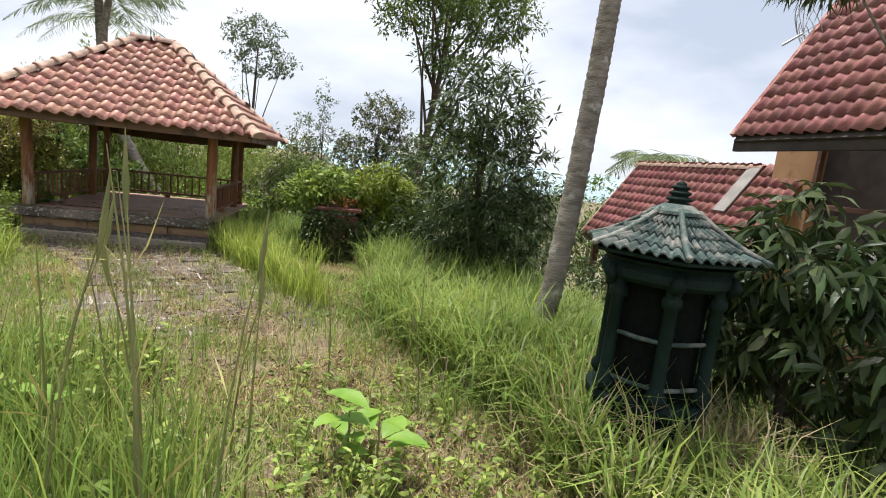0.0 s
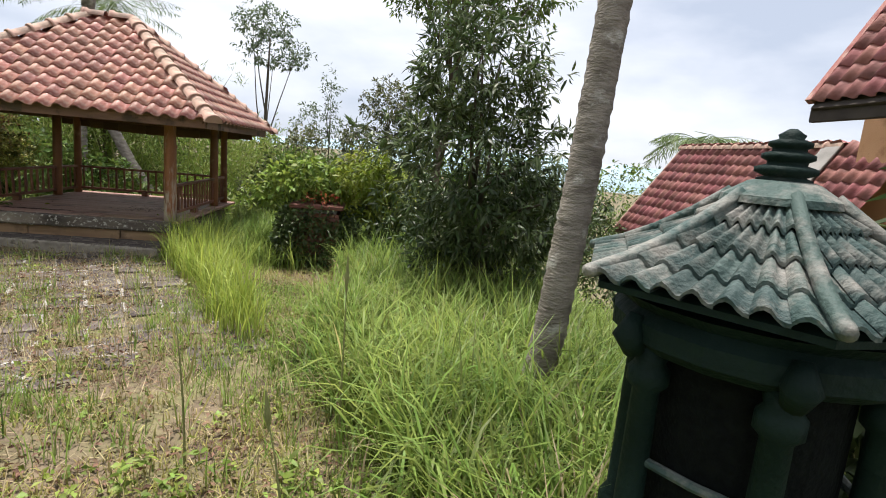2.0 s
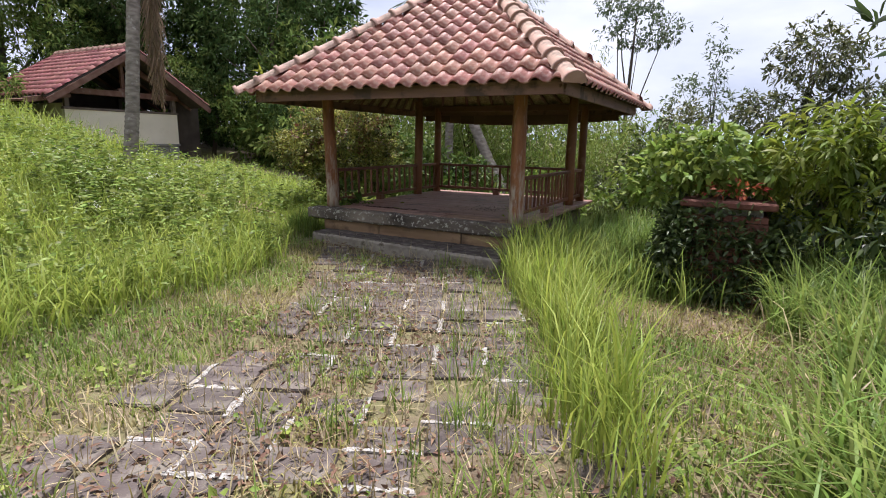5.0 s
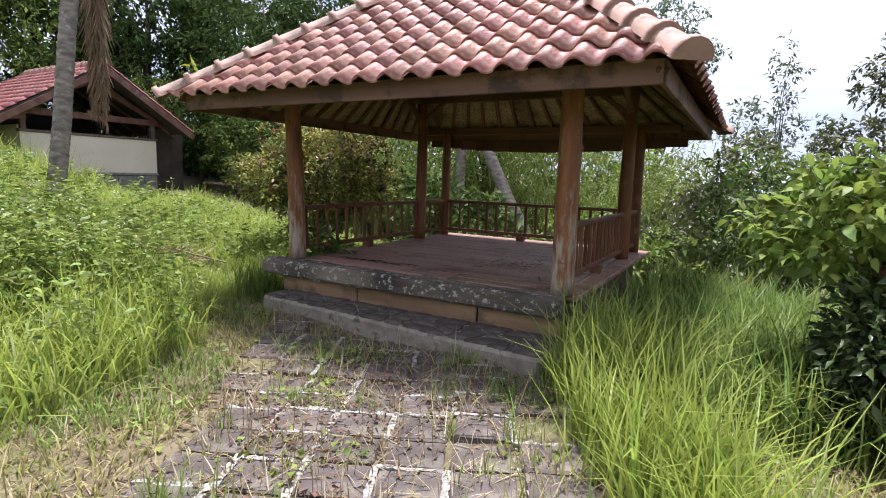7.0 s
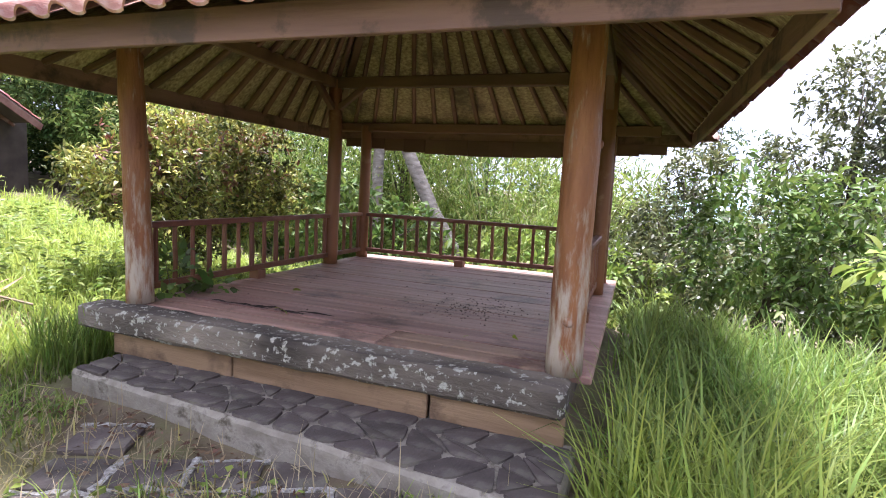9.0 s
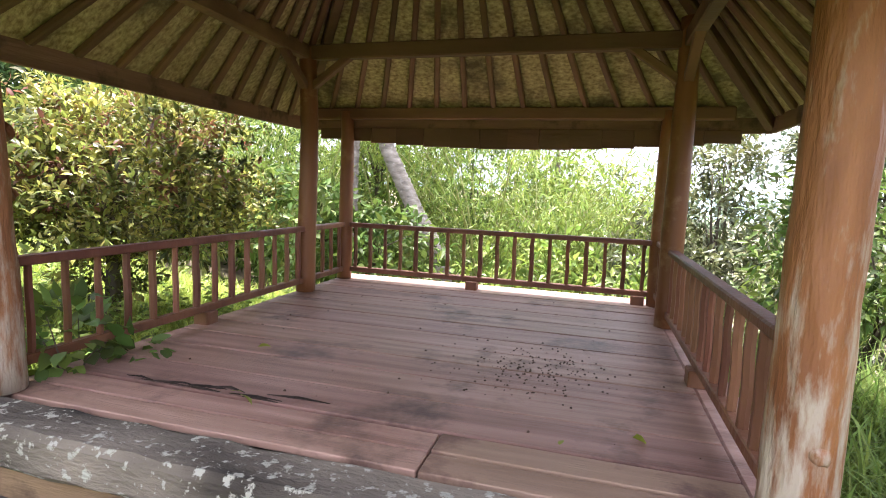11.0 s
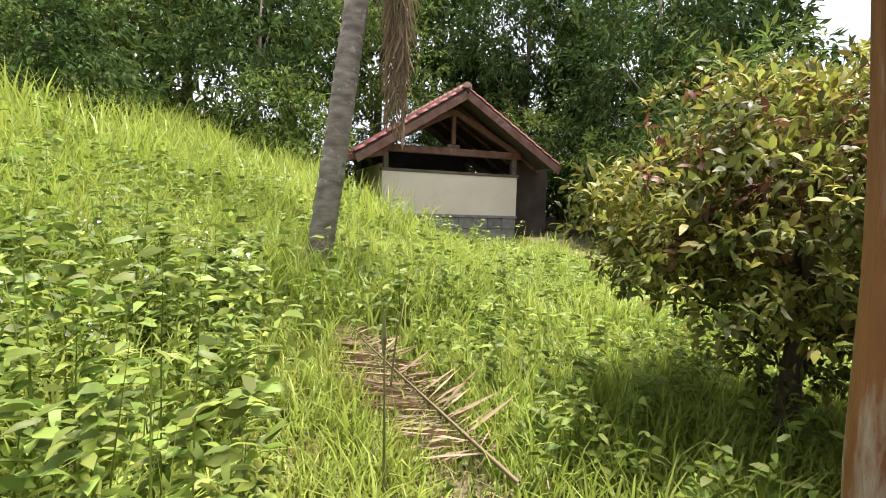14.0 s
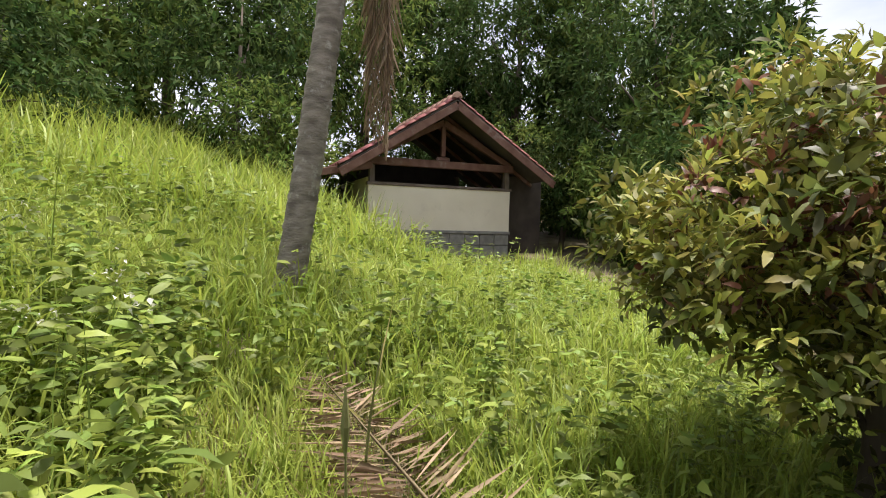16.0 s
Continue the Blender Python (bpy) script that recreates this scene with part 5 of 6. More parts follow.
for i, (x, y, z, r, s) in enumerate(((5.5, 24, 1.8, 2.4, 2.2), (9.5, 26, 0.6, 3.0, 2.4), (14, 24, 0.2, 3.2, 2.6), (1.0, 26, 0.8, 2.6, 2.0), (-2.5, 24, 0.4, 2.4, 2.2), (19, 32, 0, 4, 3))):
    tree("far_tree", "green tree on the valley side, haze tinted into alternate crowns", "tree", (x, y), [(x, y, z, r, r, s * 0.7), (x + r * 0.6, y, z - s * 0.7, r, r, s * 0.8), (x - r * 0.6, y + 0.5, z - s * 0.9, r, r, s * 0.8)], 620, 7, 0.26, 0.11, M_PALELEAF if i % 2 else M_MIDLEAF, 0.14, reach=0.3)

# woods behind the shed and above the bank
for i, (x, y, top) in enumerate(((-21.0, 8.5, 8.0), (-24.0, 12.8, 10.5), (-22.5, 18.0, 11.5), (-17.6, 19.8, 9.0), (-23, 5.0, 9.0), (-26.5, 10, 13.0), (-27, 16, 13.0), (-23.5, 21.5, 14.0), (-18.5, 24, 10.5), (-27, 1.0, 11.5), (-15, 20, 5.6), (-30, 6, 15), (-10.5, 20, 2.9), (-8.0, 22, 2.6))):
    near = i < 4
    tree("forest_tree", "dark dense forest tree behind the shed", "tree", (x, y), [(x, y, top - 1.8, 2.6, 2.6, 1.9), (x + 0.8, y - 0.8, top - 4.2, 2.4, 2.7, 2.0), (x + 0.6, y + 1.0, top - 6.2, 2.4, 2.6, 1.8)],
         1150, 8, 0.26 if near else 0.34, 0.085 if near else 0.13, (M_FOREST, M_FOREST_LIGHT, M_FOREST)[i % 3], 0.22, reach=0.25, droop=0.5)
for i, (x, y, top) in enumerate(((-18.6, 9.0, 4.4), (-13.0, 17.0, 3.4), (-10.5, 15.5, 2.6), (-16.5, 4.5, 5.2), (-19, 2.0, 7.0), (-18.2, 17.4, 4.0), (-15.8, 17.4, 3.2), (-22.3, 14.6, 5.2), (-19.5, 16.8, 4.4))):
    tree("forest_shrub", "leafy bushes at the edge of the woods", "shrub", (x, y), [(x, y, top - 0.9, 1.3, 1.5, 1.0), (x + 0.4, y + 0.6, top - 2.0, 1.4, 1.5, 1.0)], 620, 8, 0.18, 0.065, (M_FOREST_LIGHT, M_FOREST)[i % 2], 0.08, droop=0.4)
for x, y, top in ((-22.0, 20.2, 7.0), (-24.5, 17.5, 8.0), (-20.0, 22.5, 6.0)):
    tree("forest_tree", "dense dark tree closing the woods behind the shed", "tree", (x, y), [(x, y, top - 1.2, 1.7, 1.7, 1.5), (x + 0.3, y, top - 3.4, 1.7, 1.7, 1.5), (x, y + 0.4, top - 5.4, 1.6, 1.6, 1.4)], 900, 8, 0.32, 0.12, M_FOREST, 0.2, reach=0.25, droop=0.5)


# bamboo grove behind the pavilion
def bamboo(x, y, n, height, seed, leafs):
    rr = random.Random(seed)
    z0 = float(ground(x, y)) - 0.1
    ob = empty("bamboo_clump", x, y, z0)
    tagged(ob, "arching bamboo clump with fine bright leaves", "bamboo", "bamboo grove")
    pts = []
    for k in range(n):
        a, h = rr.uniform(0, 6.28), height * rr.uniform(0.7, 1.1)
        dx, dy = math.cos(a), math.sin(a)
        bend = rr.uniform(0.15, 0.4) * h
        line = [(0.25 * dx + dx * bend * f ** 2.2, 0.25 * dy + dy * bend * f ** 2.2, h * (f - 0.22 * f ** 3)) for f in (0, 0.2, 0.4, 0.6, 0.8, 1.0)]
        part("culm", tube(line, [0.03, 0.028, 0.024, 0.018, 0.012, 0.004], 6, 0.05, k), M_YELLOWCULM, ob, "", True)
        for _ in range(leafs // n):
            f = rr.uniform(0.3, 1.0)
            i = min(4, int(f * 5))
            p, q = Vector(line[i]), Vector(line[i + 1])
            c = p.lerp(q, f * 5 - i)
            pts.append((c.x + rr.gauss(0, 0.28), c.y + rr.gauss(0, 0.28), c.z + rr.gauss(0, 0.2)))
    pts = np.repeat(np.array(pts), 5, 0) + rg.normal(0, 0.05, (len(pts) * 5, 3))
    v, q = leaves(rg, pts, 0.17, 0.024, None, 0.8, 0.1, 0.8)
    mass("foliage", v, q, M_BAMBOO, ob)


M_YELLOWCULM = surface("bamboo_culm", (0.22, 0.24, 0.07), (0.32, 0.31, 0.12), 3, 0.5, 0.1)
for i, (x, y, h) in enumerate(((-4.3, 17.4, 5.4), (-3.4, 16.9, 5.4), (-2.5, 16.6, 4.4), (-8.0, 16.6, 5.4), (-9.0, 15.6, 4.4), (-4.6, 18.5, 7.6), (-6.6, 18.5, 7.6), (-8.6, 18.0, 6.4))):
    bamboo(x, y, 10, h, 40 + i, 900)
for x, y, top, leaf in ((-7.4, 19.2, 4.6, M_BAMBOO), (-5.2, 19.6, 3.6, M_MIDLEAF), (-3.2, 19.4, 2.7, M_BAMBOO), (-1.6, 19.0, 1.9, M_OLIVE)):
    tree("valley_tree", "green leafy tree below the pavilion's rear rail", "tree", (x, y), [(x, y, top - 0.8, 1.1, 1.0, 0.8), (x + 0.4, y - 0.4, top - 2.0, 1.4, 1.1, 0.9), (x - 0.4, y, top - 3.2, 1.5, 1.2, 0.9)], 620, 8, 0.17, 0.055, leaf, 0.1, reach=0.15, droop=0.4)
tree("leafy_bush", "bright broad-leaved bush behind the rail", "shrub", (-5.6, 14.8), [(-5.5, 14.8, 0.2, 1.0, 0.8, 0.8), (-6.7, 14.6, 0.6, 0.9, 0.8, 0.9)], 330, 8, 0.17, 0.085, M_MIDLEAF, 0.05)
tree("leafy_bush", "bright broad-leaved bush behind the rail", "shrub", (-3.2, 14.9), [(-3.2, 14.9, -0.1, 1.2, 0.8, 0.7), (-1.9, 14.6, -0.2, 1.0, 0.8, 0.7)], 330, 8, 0.15, 0.07, M_BAMBOO, 0.05)


# palms
def frond(base, way, length, droop, material, leaflet=0.5, n=40, hang=0.5, seed=0, width=0.03):
    """A palm frond: verts and quads of its rib and leaflets."""
    way = np.array(way, float)
    way /= np.linalg.norm(way)
    f = np.linspace(0.0, 1.0, n)
    line = np.array(base) + way * length * f[:, None]
    line[:, 2] -= droop * length * f ** 2
    tang = np.gradient(line, axis=0)
    tang /= np.linalg.norm(tang, axis=1)[:, None]
    side = np.cross(tang, [0, 0, 1.0])
    side /= np.linalg.norm(side, axis=1)[:, None] + 1e-6
    out = []
    for s in (-1, 1):
        k = f > 0.12
        c = line[k]
        d = tang[k] * 0.55 + side[k] * s
        d[:, 2] -= hang
        ll = leaflet * np.sin(np.pi * np.clip(f[k] * 0.85 + 0.12, 0, 1)) + 0.08
        for scale in (1.0,):
            v, q = leaves(rg, c, 1.0, 1.0, d, 0.45, 0.15, 0.0)
            v = v.reshape(-1, 5, 3)
            o = v[:, :1]
            ax = v[:, 2:3] - o
            ln = np.linalg.norm(ax, axis=2, keepdims=True)
            u = ax / ln
            rel = v - o
            along = (rel * u).sum(2, keepdims=True)
            across = rel - along * u
            v = o + along * u * (ll[:, None, None] / ln) + across * width / 0.5 * 0.5
            out.append((v.reshape(-1, 3), q))
    r0 = np.linspace(0.013, 0.003, n)[:, None]
    up = np.cross(side, tang)
    rv = np.stack([line - side * r0, line + side * r0, line + up * r0 * 1.4], 1).reshape(-1, 3)
    i = np.arange(n - 1)[:, None, None] * 3
    rq = (i + np.array([[0, 1, 4, 3], [1, 2, 5, 4], [2, 0, 3, 5]])).reshape(-1, 4)
    out.append((rv, rq))
    return join(out)


def palm_trunk(line, r0, r1, rings, seed):
    pts = [Vector(p) for p in line]
    rr = random.Random(seed)
    out, rad = [], []
    n = rings * 2
    for k in range(n + 1):
        f = k / n * (len(pts) - 1)
        i = min(len(pts) - 2, int(f))
        out.append(pts[i].lerp(pts[i + 1], f - i))
        rad.append((r0 + (r1 - r0) * k / n) * ((1.035 if k % 2 else 0.965) + rr.uniform(-0.02, 0.02)) * (1.12 if k < 3 else 1))
    return tube(out, rad, 14, 0.05, seed)


def palm(name, label, line, r0, r1, fronds, seed, leaf, length=3.0, dead=()):
    x, y, z = line[0]
    ob = empty(name, x, y, z)
    tagged(ob, label, "palm tree")
    loc = [(p[0] - x, p[1] - y, p[2] - z) for p in line]
    part("trunk", palm_trunk(loc, r0, r1, int(20 + 6 * loc[-1][2]), seed), M_PALMBARK, ob, "ringed grey palm trunk", True)
    top = np.array(loc[-1])
    rr = random.Random(seed)
    for k in range(fronds):
        a = 2 * math.pi * k / fronds + rr.uniform(-0.2, 0.2)
        v, q = frond(top, (math.cos(a), math.sin(a), rr.uniform(0.1, 0.9)), length * rr.uniform(0.8, 1.1), rr.uniform(0.35, 0.7), leaf, 0.7, 44, 0.5, k)
        mass("frond", v, q, leaf, ob)
    for bx, by, bz, tx, ty, tz in dead:
        pts = []
        for s in range(7):
            b = np.array([bx - x + rr.uniform(-0.1, 0.1), by - y + rr.uniform(-0.1, 0.1), bz - z])
            t = np.array([tx - x + rr.uniform(-0.12, 0.12), ty - y + rr.uniform(-0.12, 0.12), tz - z + rr.uniform(0, 0.8)])
            pts.append(frond(b, t - b, np.linalg.norm(t - b), 0.0, leaf, 0.6, 70, 2.6, s, 0.022))
        v, q = join(pts)
        tagged(mass("dead_frond", v, q, M_DRYFROND, ob), "brown dead fronds hanging down")
    return ob


gz = lambda x, y: float(ground(x, y)) - 0.1
palm("coconut_palm", "leaning grey coconut palm trunk spotted with lichen", [(2.50, 3.1, gz(2.50, 3.1)), (2.62, 3.11, 0.66), (2.72, 3.14, 1.7), (2.80, 3.18, 2.8), (2.84, 3.2, 3.6), (3.05, 3.25, 6.0), (3.5, 3.4, 9.0)], 0.112, 0.09, 9, 2, M_PALMLEAF, 3.0)
palm("coconut_palm", "leaning coconut palm with dead fronds hanging from it", [(-9.86, 8.86, gz(-9.86, 8.86)), (-9.9, 8.95, 0.74), (-9.9, 9.1, 1.8), (-9.95, 9.28, 3.2), (-10.05, 9.55, 5.0), (-10.15, 9.85, 7.0)], 0.138, 0.11, 9, 4, M_PALMLEAF, 3.0,
     dead=((-10.0, 9.76, 6.6, -9.95, 9.70, 1.85),))
palm("bent_palm", "bent coconut palm with drooping pale fronds", [(-4.7, 16.3, gz(-4.7, 16.3)), (-5.0, 16.35, 0.1), (-5.45, 16.45, 0.75), (-6.2, 16.7, 2.0), (-6.75, 16.95, 3.6), (-7.0, 17.2, 6.2)], 0.17, 0.12, 13, 7, M_PALMLEAF, 2.6)
palm("bent_palm", "straight pale palm trunk behind the pavilion", [(-6.75, 16.4, gz(-6.75, 16.4)), (-6.8, 16.5, 1.6), (-6.78, 16.6, 3.5), (-6.5, 16.7, 5.6)], 0.13, 0.10, 9, 27, M_PALMLEAF, 2.2)
palm("bent_palm", "tall coconut palm with pale drooping fronds", [(-9.5, 24.0, gz(-9.5, 24.0)), (-9.5, 24.0, 2.0), (-9.4, 24.0, 6.3)], 0.2, 0.14, 12, 17, M_PALMLEAF, 3.2)
palm("far_palm", "small palm behind the lower roof", [(11.5, 15.5, gz(11.5, 15.5)), (11.5, 15.5, 0.5), (11.5, 15.5, 2.9)], 0.14, 0.12, 11, 9, M_PALMLEAF, 2.0)


# ---- loose and small things ----
def fallen(points, leaf, name, label):
    a, b = np.array(points[0]), np.array(points[1])
    x, y, z = a
    ob = empty(name, x, y, z)
    tagged(ob, label, "palm frond")
    v, q = frond((0, 0, 0.04), b - a, np.linalg.norm(b - a), -0.01, leaf, 0.40, 120, 0.12, 3, 0.020)
    tagged(mass("foliage", v, q, leaf, ob), kind="stuff")
    return ob


fx = [(-6.35, 9.30), (-8.2, 8.95)]
fallen([(x, y, float(ground(x, y)) + 0.09) for x, y in fx], M_DRYFROND, "fallen_frond", "dry brown fallen palm frond lying on grass")


def stalk(x, y, height, seed, lean=0.1, head=False):
    rr = random.Random(seed)
    z = float(ground(x, y)) - 0.02
    ob = empty("grass_stalk", x, y, z)
    tagged(ob, "thin tall dry grass stalk standing alone", "grass stalk", "tall stalks in the clearing")
    dx, dy = rr.uniform(-lean, lean) * height, rr.uniform(-lean, lean) * height
    line = [(dx * f * f, dy * f * f, height * f) for f in (0, 0.25, 0.5, 0.75, 1)]
    part("stem", tube(line, [0.008, 0.007, 0.006, 0.0045, 0.002], 5, 0.1, seed), M_STALK, ob)
    if head:
        part("seed_head", tube([(dx * 0.9, dy * 0.9, height * 0.9), (dx, dy, height), (dx * 1.1, dy * 1.1, height * 1.14)], [0.004, 0.014, 0.002], 6, 0.3, seed), M_STALK, ob)
    for k in (1, 2, 2, 3):
        c = np.array([line[k]]) + rg.normal(0, 0.004, (1, 3))
        for v, q in (leaves(rg, c, 0.34, 0.011, rg.normal(size=(1, 3)) * 0.4 + np.array([0, 0, 0.8]), 0.3, 0.1, 0.0),):
            mass("leaf", v, q, M_LAWN, ob)
    return ob


M_STALK = surface("dry_stalk", (0.16, 0.17, 0.06), (0.26, 0.25, 0.10), 4, 0.8, 0)
for i, (x, y, h) in enumerate(((-0.55, 0.30, 1.45), (-0.30, 0.62, 1.6), (-0.75, 0.70, 1.35), (-0.15, 0.15, 1.7), (-0.42, 0.95, 1.25), (-0.95, 0.45, 1.5), (0.02, 0.52, 1.3), (-0.62, 1.15, 1.2), (-0.25, 0.38, 1.55), (-0.85, 1.0, 1.3),
                               (0.10, 0.85, 1.1), (-1.15, 0.9, 1.4), (1.3, 2.9, 1.05), (0.5, 2.65, 0.85), (1.14, 1.84, 0.7), (-0.05, 1.3, 1.1), (-6.45, 8.75, 0.75), (-7.3, 9.0, 0.7))):
    stalk(x, y, h, i, 0.16, i % 2 == 0)


def seedling(x, y, seed, n=9, size=0.24):
    z = float(ground(x, y))
    ob = empty("broad_leaf_seedling", x, y, z)
    tagged(ob, "young plant with large bright green oval leaves", "plant")
    rr = np.random.default_rng(seed)
    a = rr.uniform(0, 6.28, n)
    part("stem", tube([(0, 0, -0.02), (0.01, 0, 0.2), (0.0, 0.01, 0.36)], [0.009, 0.007, 0.004], 6), M_STALK, ob)
    for k in range(n):
        d = Vector((math.cos(a[k]), math.sin(a[k]), rr.uniform(0.1, 0.9))).normalized()
        s = d.cross(Vector((0, 0, 1))).normalized()
        nn = s.cross(d)
        c = Vector((0, 0, 0.10 + 0.27 * k / n))
        L, W = size * rr.uniform(0.7, 1.15), size * 0.5
        bm = bmesh.new()
        rows = []
        for f, w in ((0.0, 0.04), (0.15, 0.5), (0.4, 1.0), (0.7, 0.8), (0.9, 0.4), (1.0, 0.02)):
            p = c + d * L * (0.2 + f) - Vector((0, 0, 1)) * 0.35 * L * f * f
            rows.append([bm.verts.new(p + s * W * 0.5 * w * e + nn * abs(e) * W * 0.12 * w) for e in (-1, -0.5, 0, 0.5, 1)])
        for r0, r1 in zip(rows, rows[1:]):
            for i in range(4):
                bm.faces.new((r0[i], r0[i + 1], r1[i + 1], r1[i])).smooth = True
        part("leaf", bm, M_BROAD, ob)
    return ob


M_BROAD = leafy("broad_bright_leaf", (0.16, 0.29, 0.035), (0.25, 0.38, 0.06), 0.2, 0.4, 0.45, 0.4, 6)
seedling(0.76, 1.02, 1, 8, 0.29)
seedling(0.60, 1.12, 2, 6, 0.22)
seedling(-1.05, 1.35, 5, 7, 0.2)
seedling(-5.05, 9.42, 7, 12, 0.13)
seedling(-5.10, 9.60, 8, 12, 0.12)


# climbing plant through the rail
c, d = blob_points([(-4.98, 9.5, 0.42, 0.16, 0.26, 0.24), (-4.80, 9.72, 0.37, 0.18, 0.1, 0.06)], 190)
v, q = leaves(rg, c, 0.11, 0.065, d, 0.5, 0.15, 0.3, True)
vine = empty("creeper", -4.93, 9.5, 0.3)
tagged(vine, "dark green creeper growing through the pavilion rail", "plant")
mass("foliage", v - np.array([-4.93, 9.5, 0.3]), q, M_MIDLEAF, vine)
rr = random.Random(9)
for k in range(5):
    a = k * 1.3
    tip = Vector((0.14 * math.cos(a), 0.22 * math.sin(a), 0.12 + 0.05 * k))
    part("stem", tube([(-0.03, 0.0, -0.25), (tip.x * 0.4, tip.y * 0.5, 0.05), tuple(tip)], [0.006, 0.005, 0.002], 5, 0.2, k), M_BARK, vine)

# heap of droppings and loose bits on the deck
rr = np.random.default_rng(12)
pts = np.concatenate([rr.normal((-2.72, 10.35), (0.24, 0.2), (260, 2)), np.stack([rr.uniform(-4.6, -2.0, 70), rr.uniform(9.5, 12.2, 70)], 1)])
v0 = np.array([[-1, -1, 0], [1, -1, 0], [1, 1, 0], [-1, 1, 0], [-0.6, -0.6, 1], [0.6, -0.6, 1], [0.6, 0.6, 1], [-0.6, 0.6, 1]], float)
q0 = np.array([[0, 1, 5, 4], [1, 2, 6, 5], [2, 3, 7, 6], [3, 0, 4, 7], [4, 5, 6, 7]])
s = rr.uniform(0.002, 0.0065, (len(pts), 1, 1))
v = v0[None] * s + np.concatenate([pts, np.full((len(pts), 1), DECK + 0.001)], 1)[:, None]
q = (np.arange(len(pts))[:, None, None] * 8 + q0).reshape(-1, 4)
tagged(mass("droppings", v.reshape(-1, 3), q, M_SEED), "scattered dark dried droppings on the deck", "debris", kind="stuff")

# brick planter with its plants
plant = empty("brick_planter", 0.57, 8.85, gz(0.57, 8.85))
tagged(plant, "square red brick planter pillar overgrown with leaves", "planter")
bh, zt = 0.068, 0.76 - gz(0.57, 8.85)
part("core", box((0.62, 0.62, zt), (0, 0, zt / 2)), M_MORTAR, plant)
rr = random.Random(2)
for j in range(int(zt / bh)):
    for sx, sy in ((1, 0), (-1, 0), (0, 1), (0, -1)):
        for k in range(3):
            off = (k - 1) * 0.235 + (0.06 if j % 2 else -0.06)
            if abs(off) > 0.26:
                off = math.copysign(0.25, off)
            p = (sx * 0.325 + (off if sy else 0), sy * 0.325 + (off if sx else 0), bh * (j + 0.5))
            part("brick", box((0.225 if sy else 0.06, 0.06 if sy else 0.225, bh - 0.01), p), M_BRICK, plant)
part("cap", box((0.84, 0.84, 0.07), (0, 0, zt + 0.035), 0.015), M_BRICK, plant, "overhanging red tile cap")
tree("planter_plant", "leafy plant with reddish shoots spilling over the planter", "plant", (0.5, 8.9), [(0.35, 8.9, 1.22, 0.5, 0.45, 0.3), (0.0, 9.0, 1.02, 0.5, 0.4, 0.3), (0.75, 9.0, 1.08, 0.35, 0.35, 0.2)], 230, 8, 0.12, 0.055, M_WEED, 0.02, fine=True)
tree("ivy_growth", "dark leaves hanging over the planter sides", "plant", (0.57, 8.42), [(0.5, 8.42, 0.25, 0.45, 0.12, 0.5), (0.1, 8.72, 0.25, 0.14, 0.45, 0.5), (1.02, 8.72, 0.2, 0.16, 0.45, 0.45)], 800, 7, 0.085, 0.04, M_DARKLEAF, 0.012)
c, d = blob_points([(0.62, 8.52, 0.95, 0.3, 0.14, 0.08)], 60)
red = mass("red_shoots", *leaves(rg, c, 0.07, 0.03, d, 0.6), M_REDLEAF)
tagged(red, "reddish young shoots on the planter", "plant", kind="stuff")

# wire dish on the house roof
dish = empty("satellite_dish", 8.35, 6.75, 4.85)
dish.matrix_basis = pose(8.35, 6.75, 4.85, 62, 0, 62)
tagged(dish, "wire mesh satellite dish above the roof edge", "satellite dish")
R = 0.5
for r in (R, R * 0.7, R * 0.38):
    pts = [(r * math.cos(a), r * math.sin(a), 0.35 * r * r) for a in np.linspace(0, 2 * math.pi, 25)]
    part("ring", tube(pts, [0.008] * 25, 5), M_WIRE, dish)
for k in range(12):
    a = 2 * math.pi * k / 12
    part("rib", tube([(R * f * math.cos(a), R * f * math.sin(a), 0.35 * (R * f) ** 2) for f in (0.05, 0.35, 0.7, 1.0)], [0.006] * 4, 5), M_WIRE, dish)
part("mast", tube([(0, 0, 0), (0.05, -0.05, -0.35)], [0.02, 0.02], 6), M_WIRE, dish)


# ---- paving, step stones and pavilion tiles ----
path = empty("paving", -1.5, 5.5, 0)
tagged(path, "old grey flagstone paving with white gravel joints", "paving", kind="structure")
rr = random.Random(17)
direction = math.atan2(0.9, -0.44) - math.pi / 2
ca, sa = math.cos(direction), math.sin(direction)
PU, PW = 0.345, 0.29
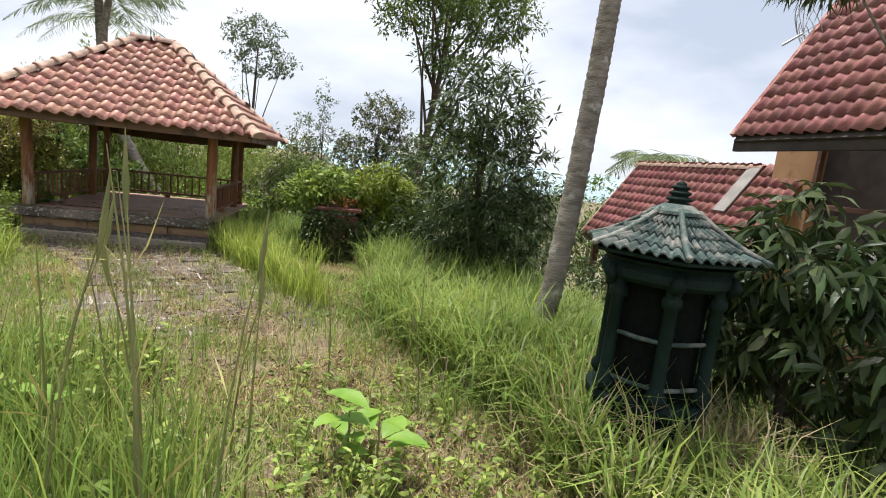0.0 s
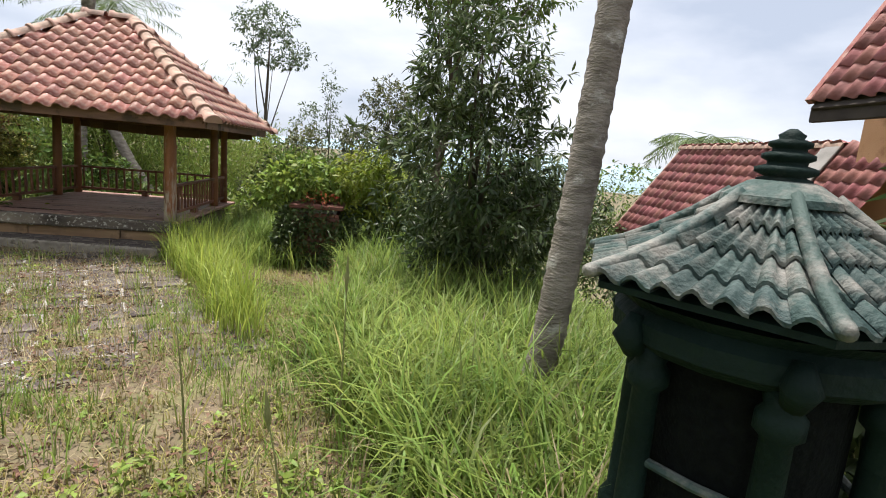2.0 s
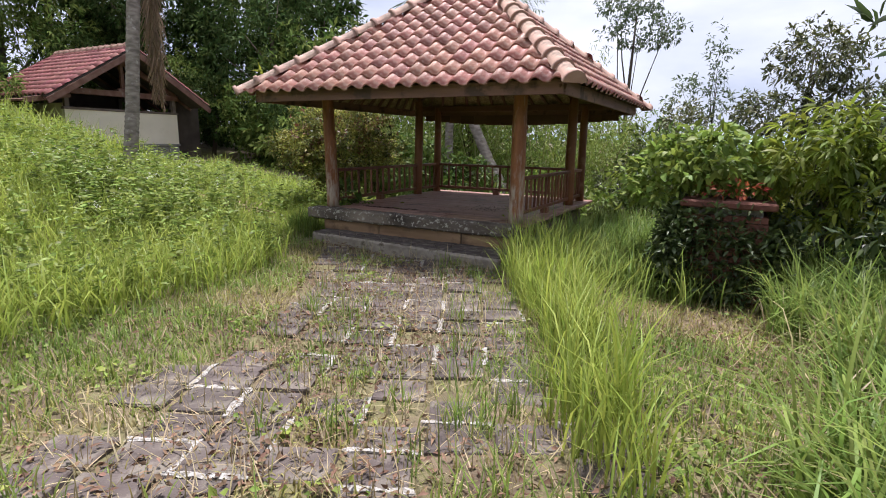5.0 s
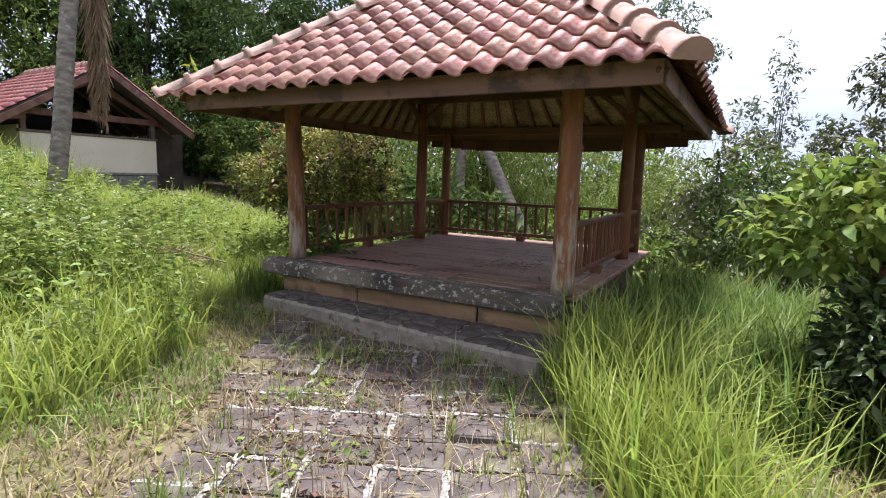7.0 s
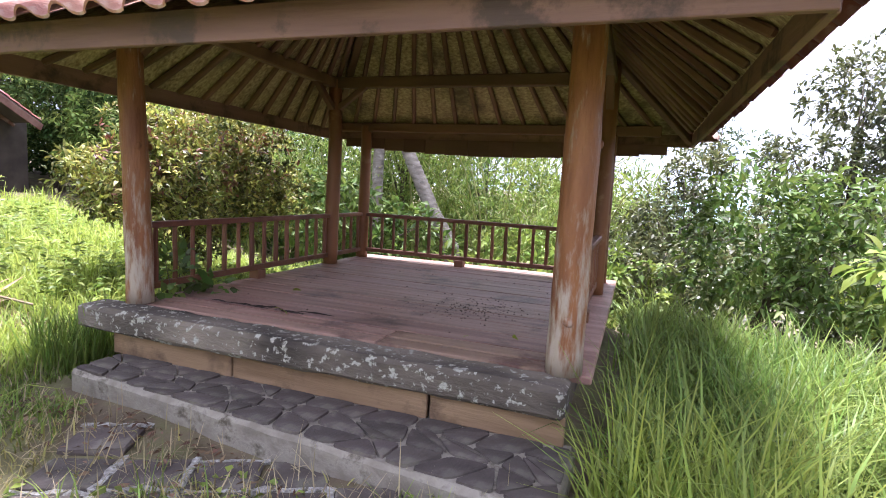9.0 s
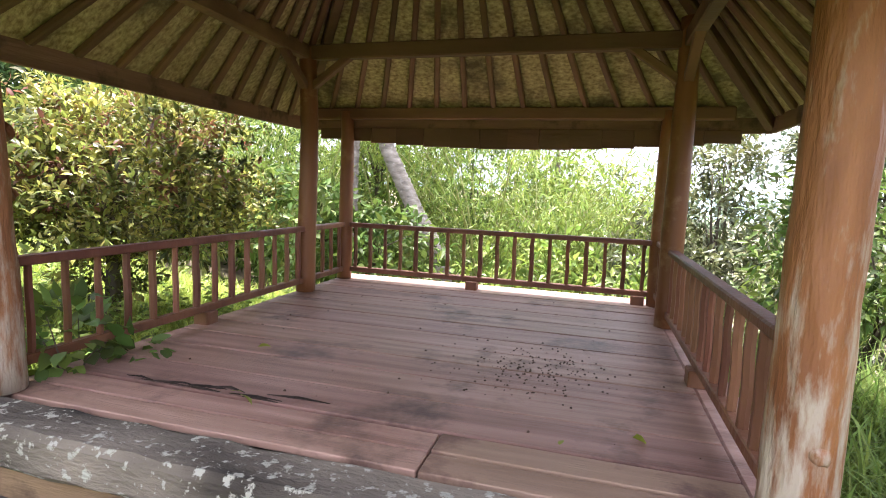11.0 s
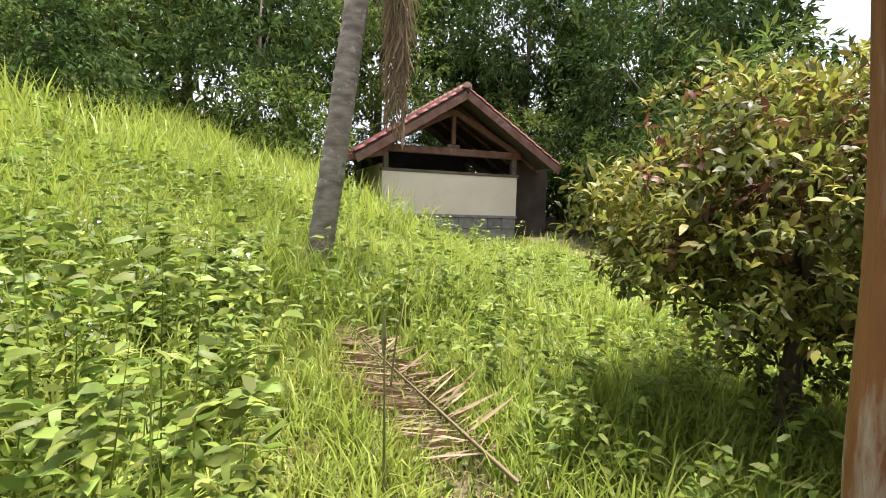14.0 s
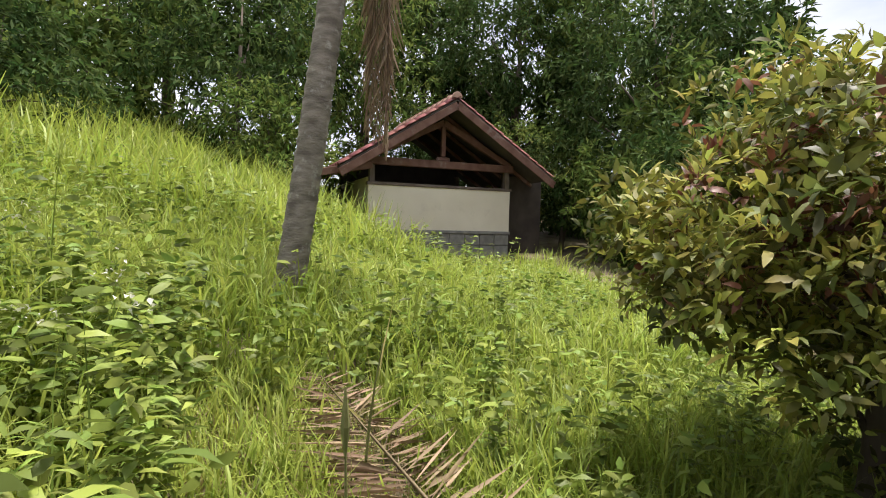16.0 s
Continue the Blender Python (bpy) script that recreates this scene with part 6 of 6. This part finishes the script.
for i in range(-5, 7):
    for j in range(-18, 3):
        u, w = (i + 0.5) * PU, (j + 0.5) * PW
        x, y = -3.07 + ca * u - sa * w, 8.16 + sa * u + ca * w
        if not bool(paved(x, y)) or y > 8.40 or inside(np.array(x), np.array(y), 0.02):
            continue
        z = float(ground(x, y))
        lost = 0.45 if y < 4.6 else 0.22 if y < 5.7 else 0.05
        if rr.random() < lost:
            continue
        bm = box((PU - 0.035, PW - 0.035, 0.06), (0, 0, 0), 0.010)
        for vert in bm.verts:
            vert.co.x += rr.uniform(-0.009, 0.009)
            vert.co.y += rr.uniform(-0.009, 0.009)
        st = part("paving_stone", bm, M_STONE, path)
        st.matrix_basis = pose(x + 1.5, y - 5.5, z - 0.008 + rr.uniform(-0.006, 0.006), rr.uniform(-0.8, 0.8), rr.uniform(-0.8, 0.8), math.degrees(direction) + rr.uniform(-1.0, 1.0))
        for vx, vy, lx, ly, often in ((PU / 2, 0, 0.036, PW + 0.02, 0.8 if i in (-2, -1, 0) else 0.35), (0, PW / 2, PU + 0.02, 0.030, 0.5)):
            if rr.random() < often * (0.3 if y < 5.0 else 0.5 if y < 6.3 else 1.0):
                jm = box((lx, ly, 0.02), (0, 0, 0))
                bmesh.ops.subdivide_edges(jm, edges=[e for e in jm.edges if e.calc_length() > 0.1], cuts=7)
                for vert in jm.verts:
                    vert.co += Vector((rr.uniform(-0.008, 0.008), rr.uniform(-0.008, 0.008), rr.uniform(-0.010, 0.004)))
                jo = part("joint", jm, M_JOINT, path)
                jo.matrix_basis = pose(x + 1.5 + ca * vx - sa * vy, y - 5.5 + sa * vx + ca * vy, z + 0.014 + rr.uniform(-0.008, 0.004), 0, 0, math.degrees(direction))
# irregular stones on the step
cols, gaps = 14, 3
gridp = {}
for a in range(cols + 1):
    for b in range(gaps + 1):
        jx = 0 if a in (0, cols) else rr.uniform(-0.07, 0.07)
        jy = 0 if b in (0, gaps) else rr.uniform(-0.05, 0.05)
        px = -4.855 + 3.10 * a / cols + jx + (0.08 if b % 2 and 0 < a < cols else 0)
        gridp[a, b] = Vector((px, step_front(px) + 0.02 + (8.93 - step_front(px) - 0.02) * b / gaps + jy, 0))
for a in range(cols):
    for b in range(gaps):
        c4 = [gridp[a, b], gridp[a + 1, b], gridp[a + 1, b + 1], gridp[a, b + 1]]
        shapes = [c4] if rr.random() < 0.6 else ([c4[:3], [c4[0], c4[2], c4[3]]] if rr.random() < 0.5 else [[c4[0], c4[1], c4[3]], c4[1:]])
        for shape in shapes:
            mid = sum(shape, Vector()) / len(shape)
            bm = bmesh.new()
            ring = []
            for k in range(len(shape)):
                p, q = shape[k], shape[(k + 1) % len(shape)]
                ring += [mid + (p - mid) * 0.86 + (q - p) * 0.08, mid + (p + q - 2 * mid) * 0.5 * 0.91, mid + (q - mid) * 0.86 + (p - q) * 0.08]
            top = [bm.verts.new(p - mid + Vector((0, 0, 0.012))) for p in ring]
            bot = [bm.verts.new((p - mid) * 1.04 + Vector((0, 0, -0.02))) for p in ring]
            bm.faces.new(top)
            for k in range(len(ring)):
                bm.faces.new((bot[k], bot[(k + 1) % len(ring)], top[(k + 1) % len(ring)], top[k]))
            st = part("step_stone", bm, M_STONE, pav)
            st.matrix_basis = pose(mid.x + 3.4, mid.y - 10.8, -0.009 + rr.uniform(-0.003, 0.003))


def dz(v):
    return Vector(v) + Vector((3.4, -10.8, 0))


OUT, DROP = 0.13, 0.085
lay = [(dz((EX0 - OUT, EY0 - OUT - 0.03, EZ - DROP)), (1, 0, 0), (0, RY - EY0 + OUT, RZ - EZ + DROP), EX1 - EX0 + 2 * OUT, RX0 - EX0 + OUT, RX1 - EX0 + OUT, None),
       (dz((EX1 + OUT + 0.03, EY0 - OUT, EZ - DROP)), (0, 1, 0), (RX1 - EX1 - OUT, 0, RZ - EZ + DROP), EY1 - EY0 + 2 * OUT, RY - EY0 + OUT, RY - EY0 + OUT + 0.02, None),
       (dz((EX1 + OUT, EY1 + OUT + 0.03, EZ - DROP)), (-1, 0, 0), (0, RY - EY1 - OUT, RZ - EZ + DROP), EX1 - EX0 + 2 * OUT, EX1 - RX1 + OUT, EX1 - RX0 + OUT, "rear_tiles"),
       (dz((EX0 - OUT - 0.03, EY1 + OUT, EZ - DROP)), (0, -1, 0), (RX0 - EX0 + OUT, 0, RZ - EZ + DROP), EY1 - EY0 + 2 * OUT, EY1 - RY + OUT, EY1 - RY + OUT + 0.02, "side_tiles")]
for origin, along, up, width, t0, t1, joined in lay:
    lay_tiles(pav, slope_matrix(origin + Vector((0, 0, 0.012)), along, up), width, t0, t1, Vector(up).length, TILE, 0.236, 0.262, rng_t, joined)
for x, y in EAVES:
    rx = RX0 if x == EX0 else RX1
    d = Vector((x - rx, y - RY, EZ - RZ)).normalized()
    lay_caps(pav, dz(Vector((x, y, EZ)) + d * 0.28), dz((rx, RY, RZ)), CAP, 0.30, 0.05)
lay_caps(pav, dz((RX0 - 0.08, RY, RZ + 0.03)), dz((RX1 + 0.08, RY, RZ + 0.03)), CAP, 0.3, 0.04)

c = np.repeat(np.array([[-5.42, 8.24, 2.27]]), 9, 0) + rg.normal(0, 0.012, (9, 3))
sprout = mass("roof_sprout", *leaves(rg, c, 0.09, 0.035, rg.normal(size=(9, 3)) * 0.5 + np.array([0, 0, 0.9]), 0.3), M_YELLOWLEAF)
tagged(sprout, "small yellow-green sprout growing on the ridge tiles", "plant")

# Yellow leaf shapes added for the lit green that shows between the boards.
for k, (x, y) in enumerate(((-3.92, 9.44), (-3.98, 9.45), (-2.52, 9.46), (-2.2, 9.6), (-4.2, 10.1))):
    one = mass("fallen_leaf", *leaves(rg, np.array([[0.0, 0.0, 0.0]]), 0.09, 0.04, np.array([[1.0, 0.2 * k - 0.4, 0.0]]), 0.0, 0.12, 0.0, True), M_YELLOWLEAF)
    one.matrix_basis = pose(x, y, DECK + 0.014, 0, 0, 40 * k)
    tagged(one, "added yellow leaf shape imitating lit green glimpsed through the deck", "leaf", "fallen leaves on the deck")
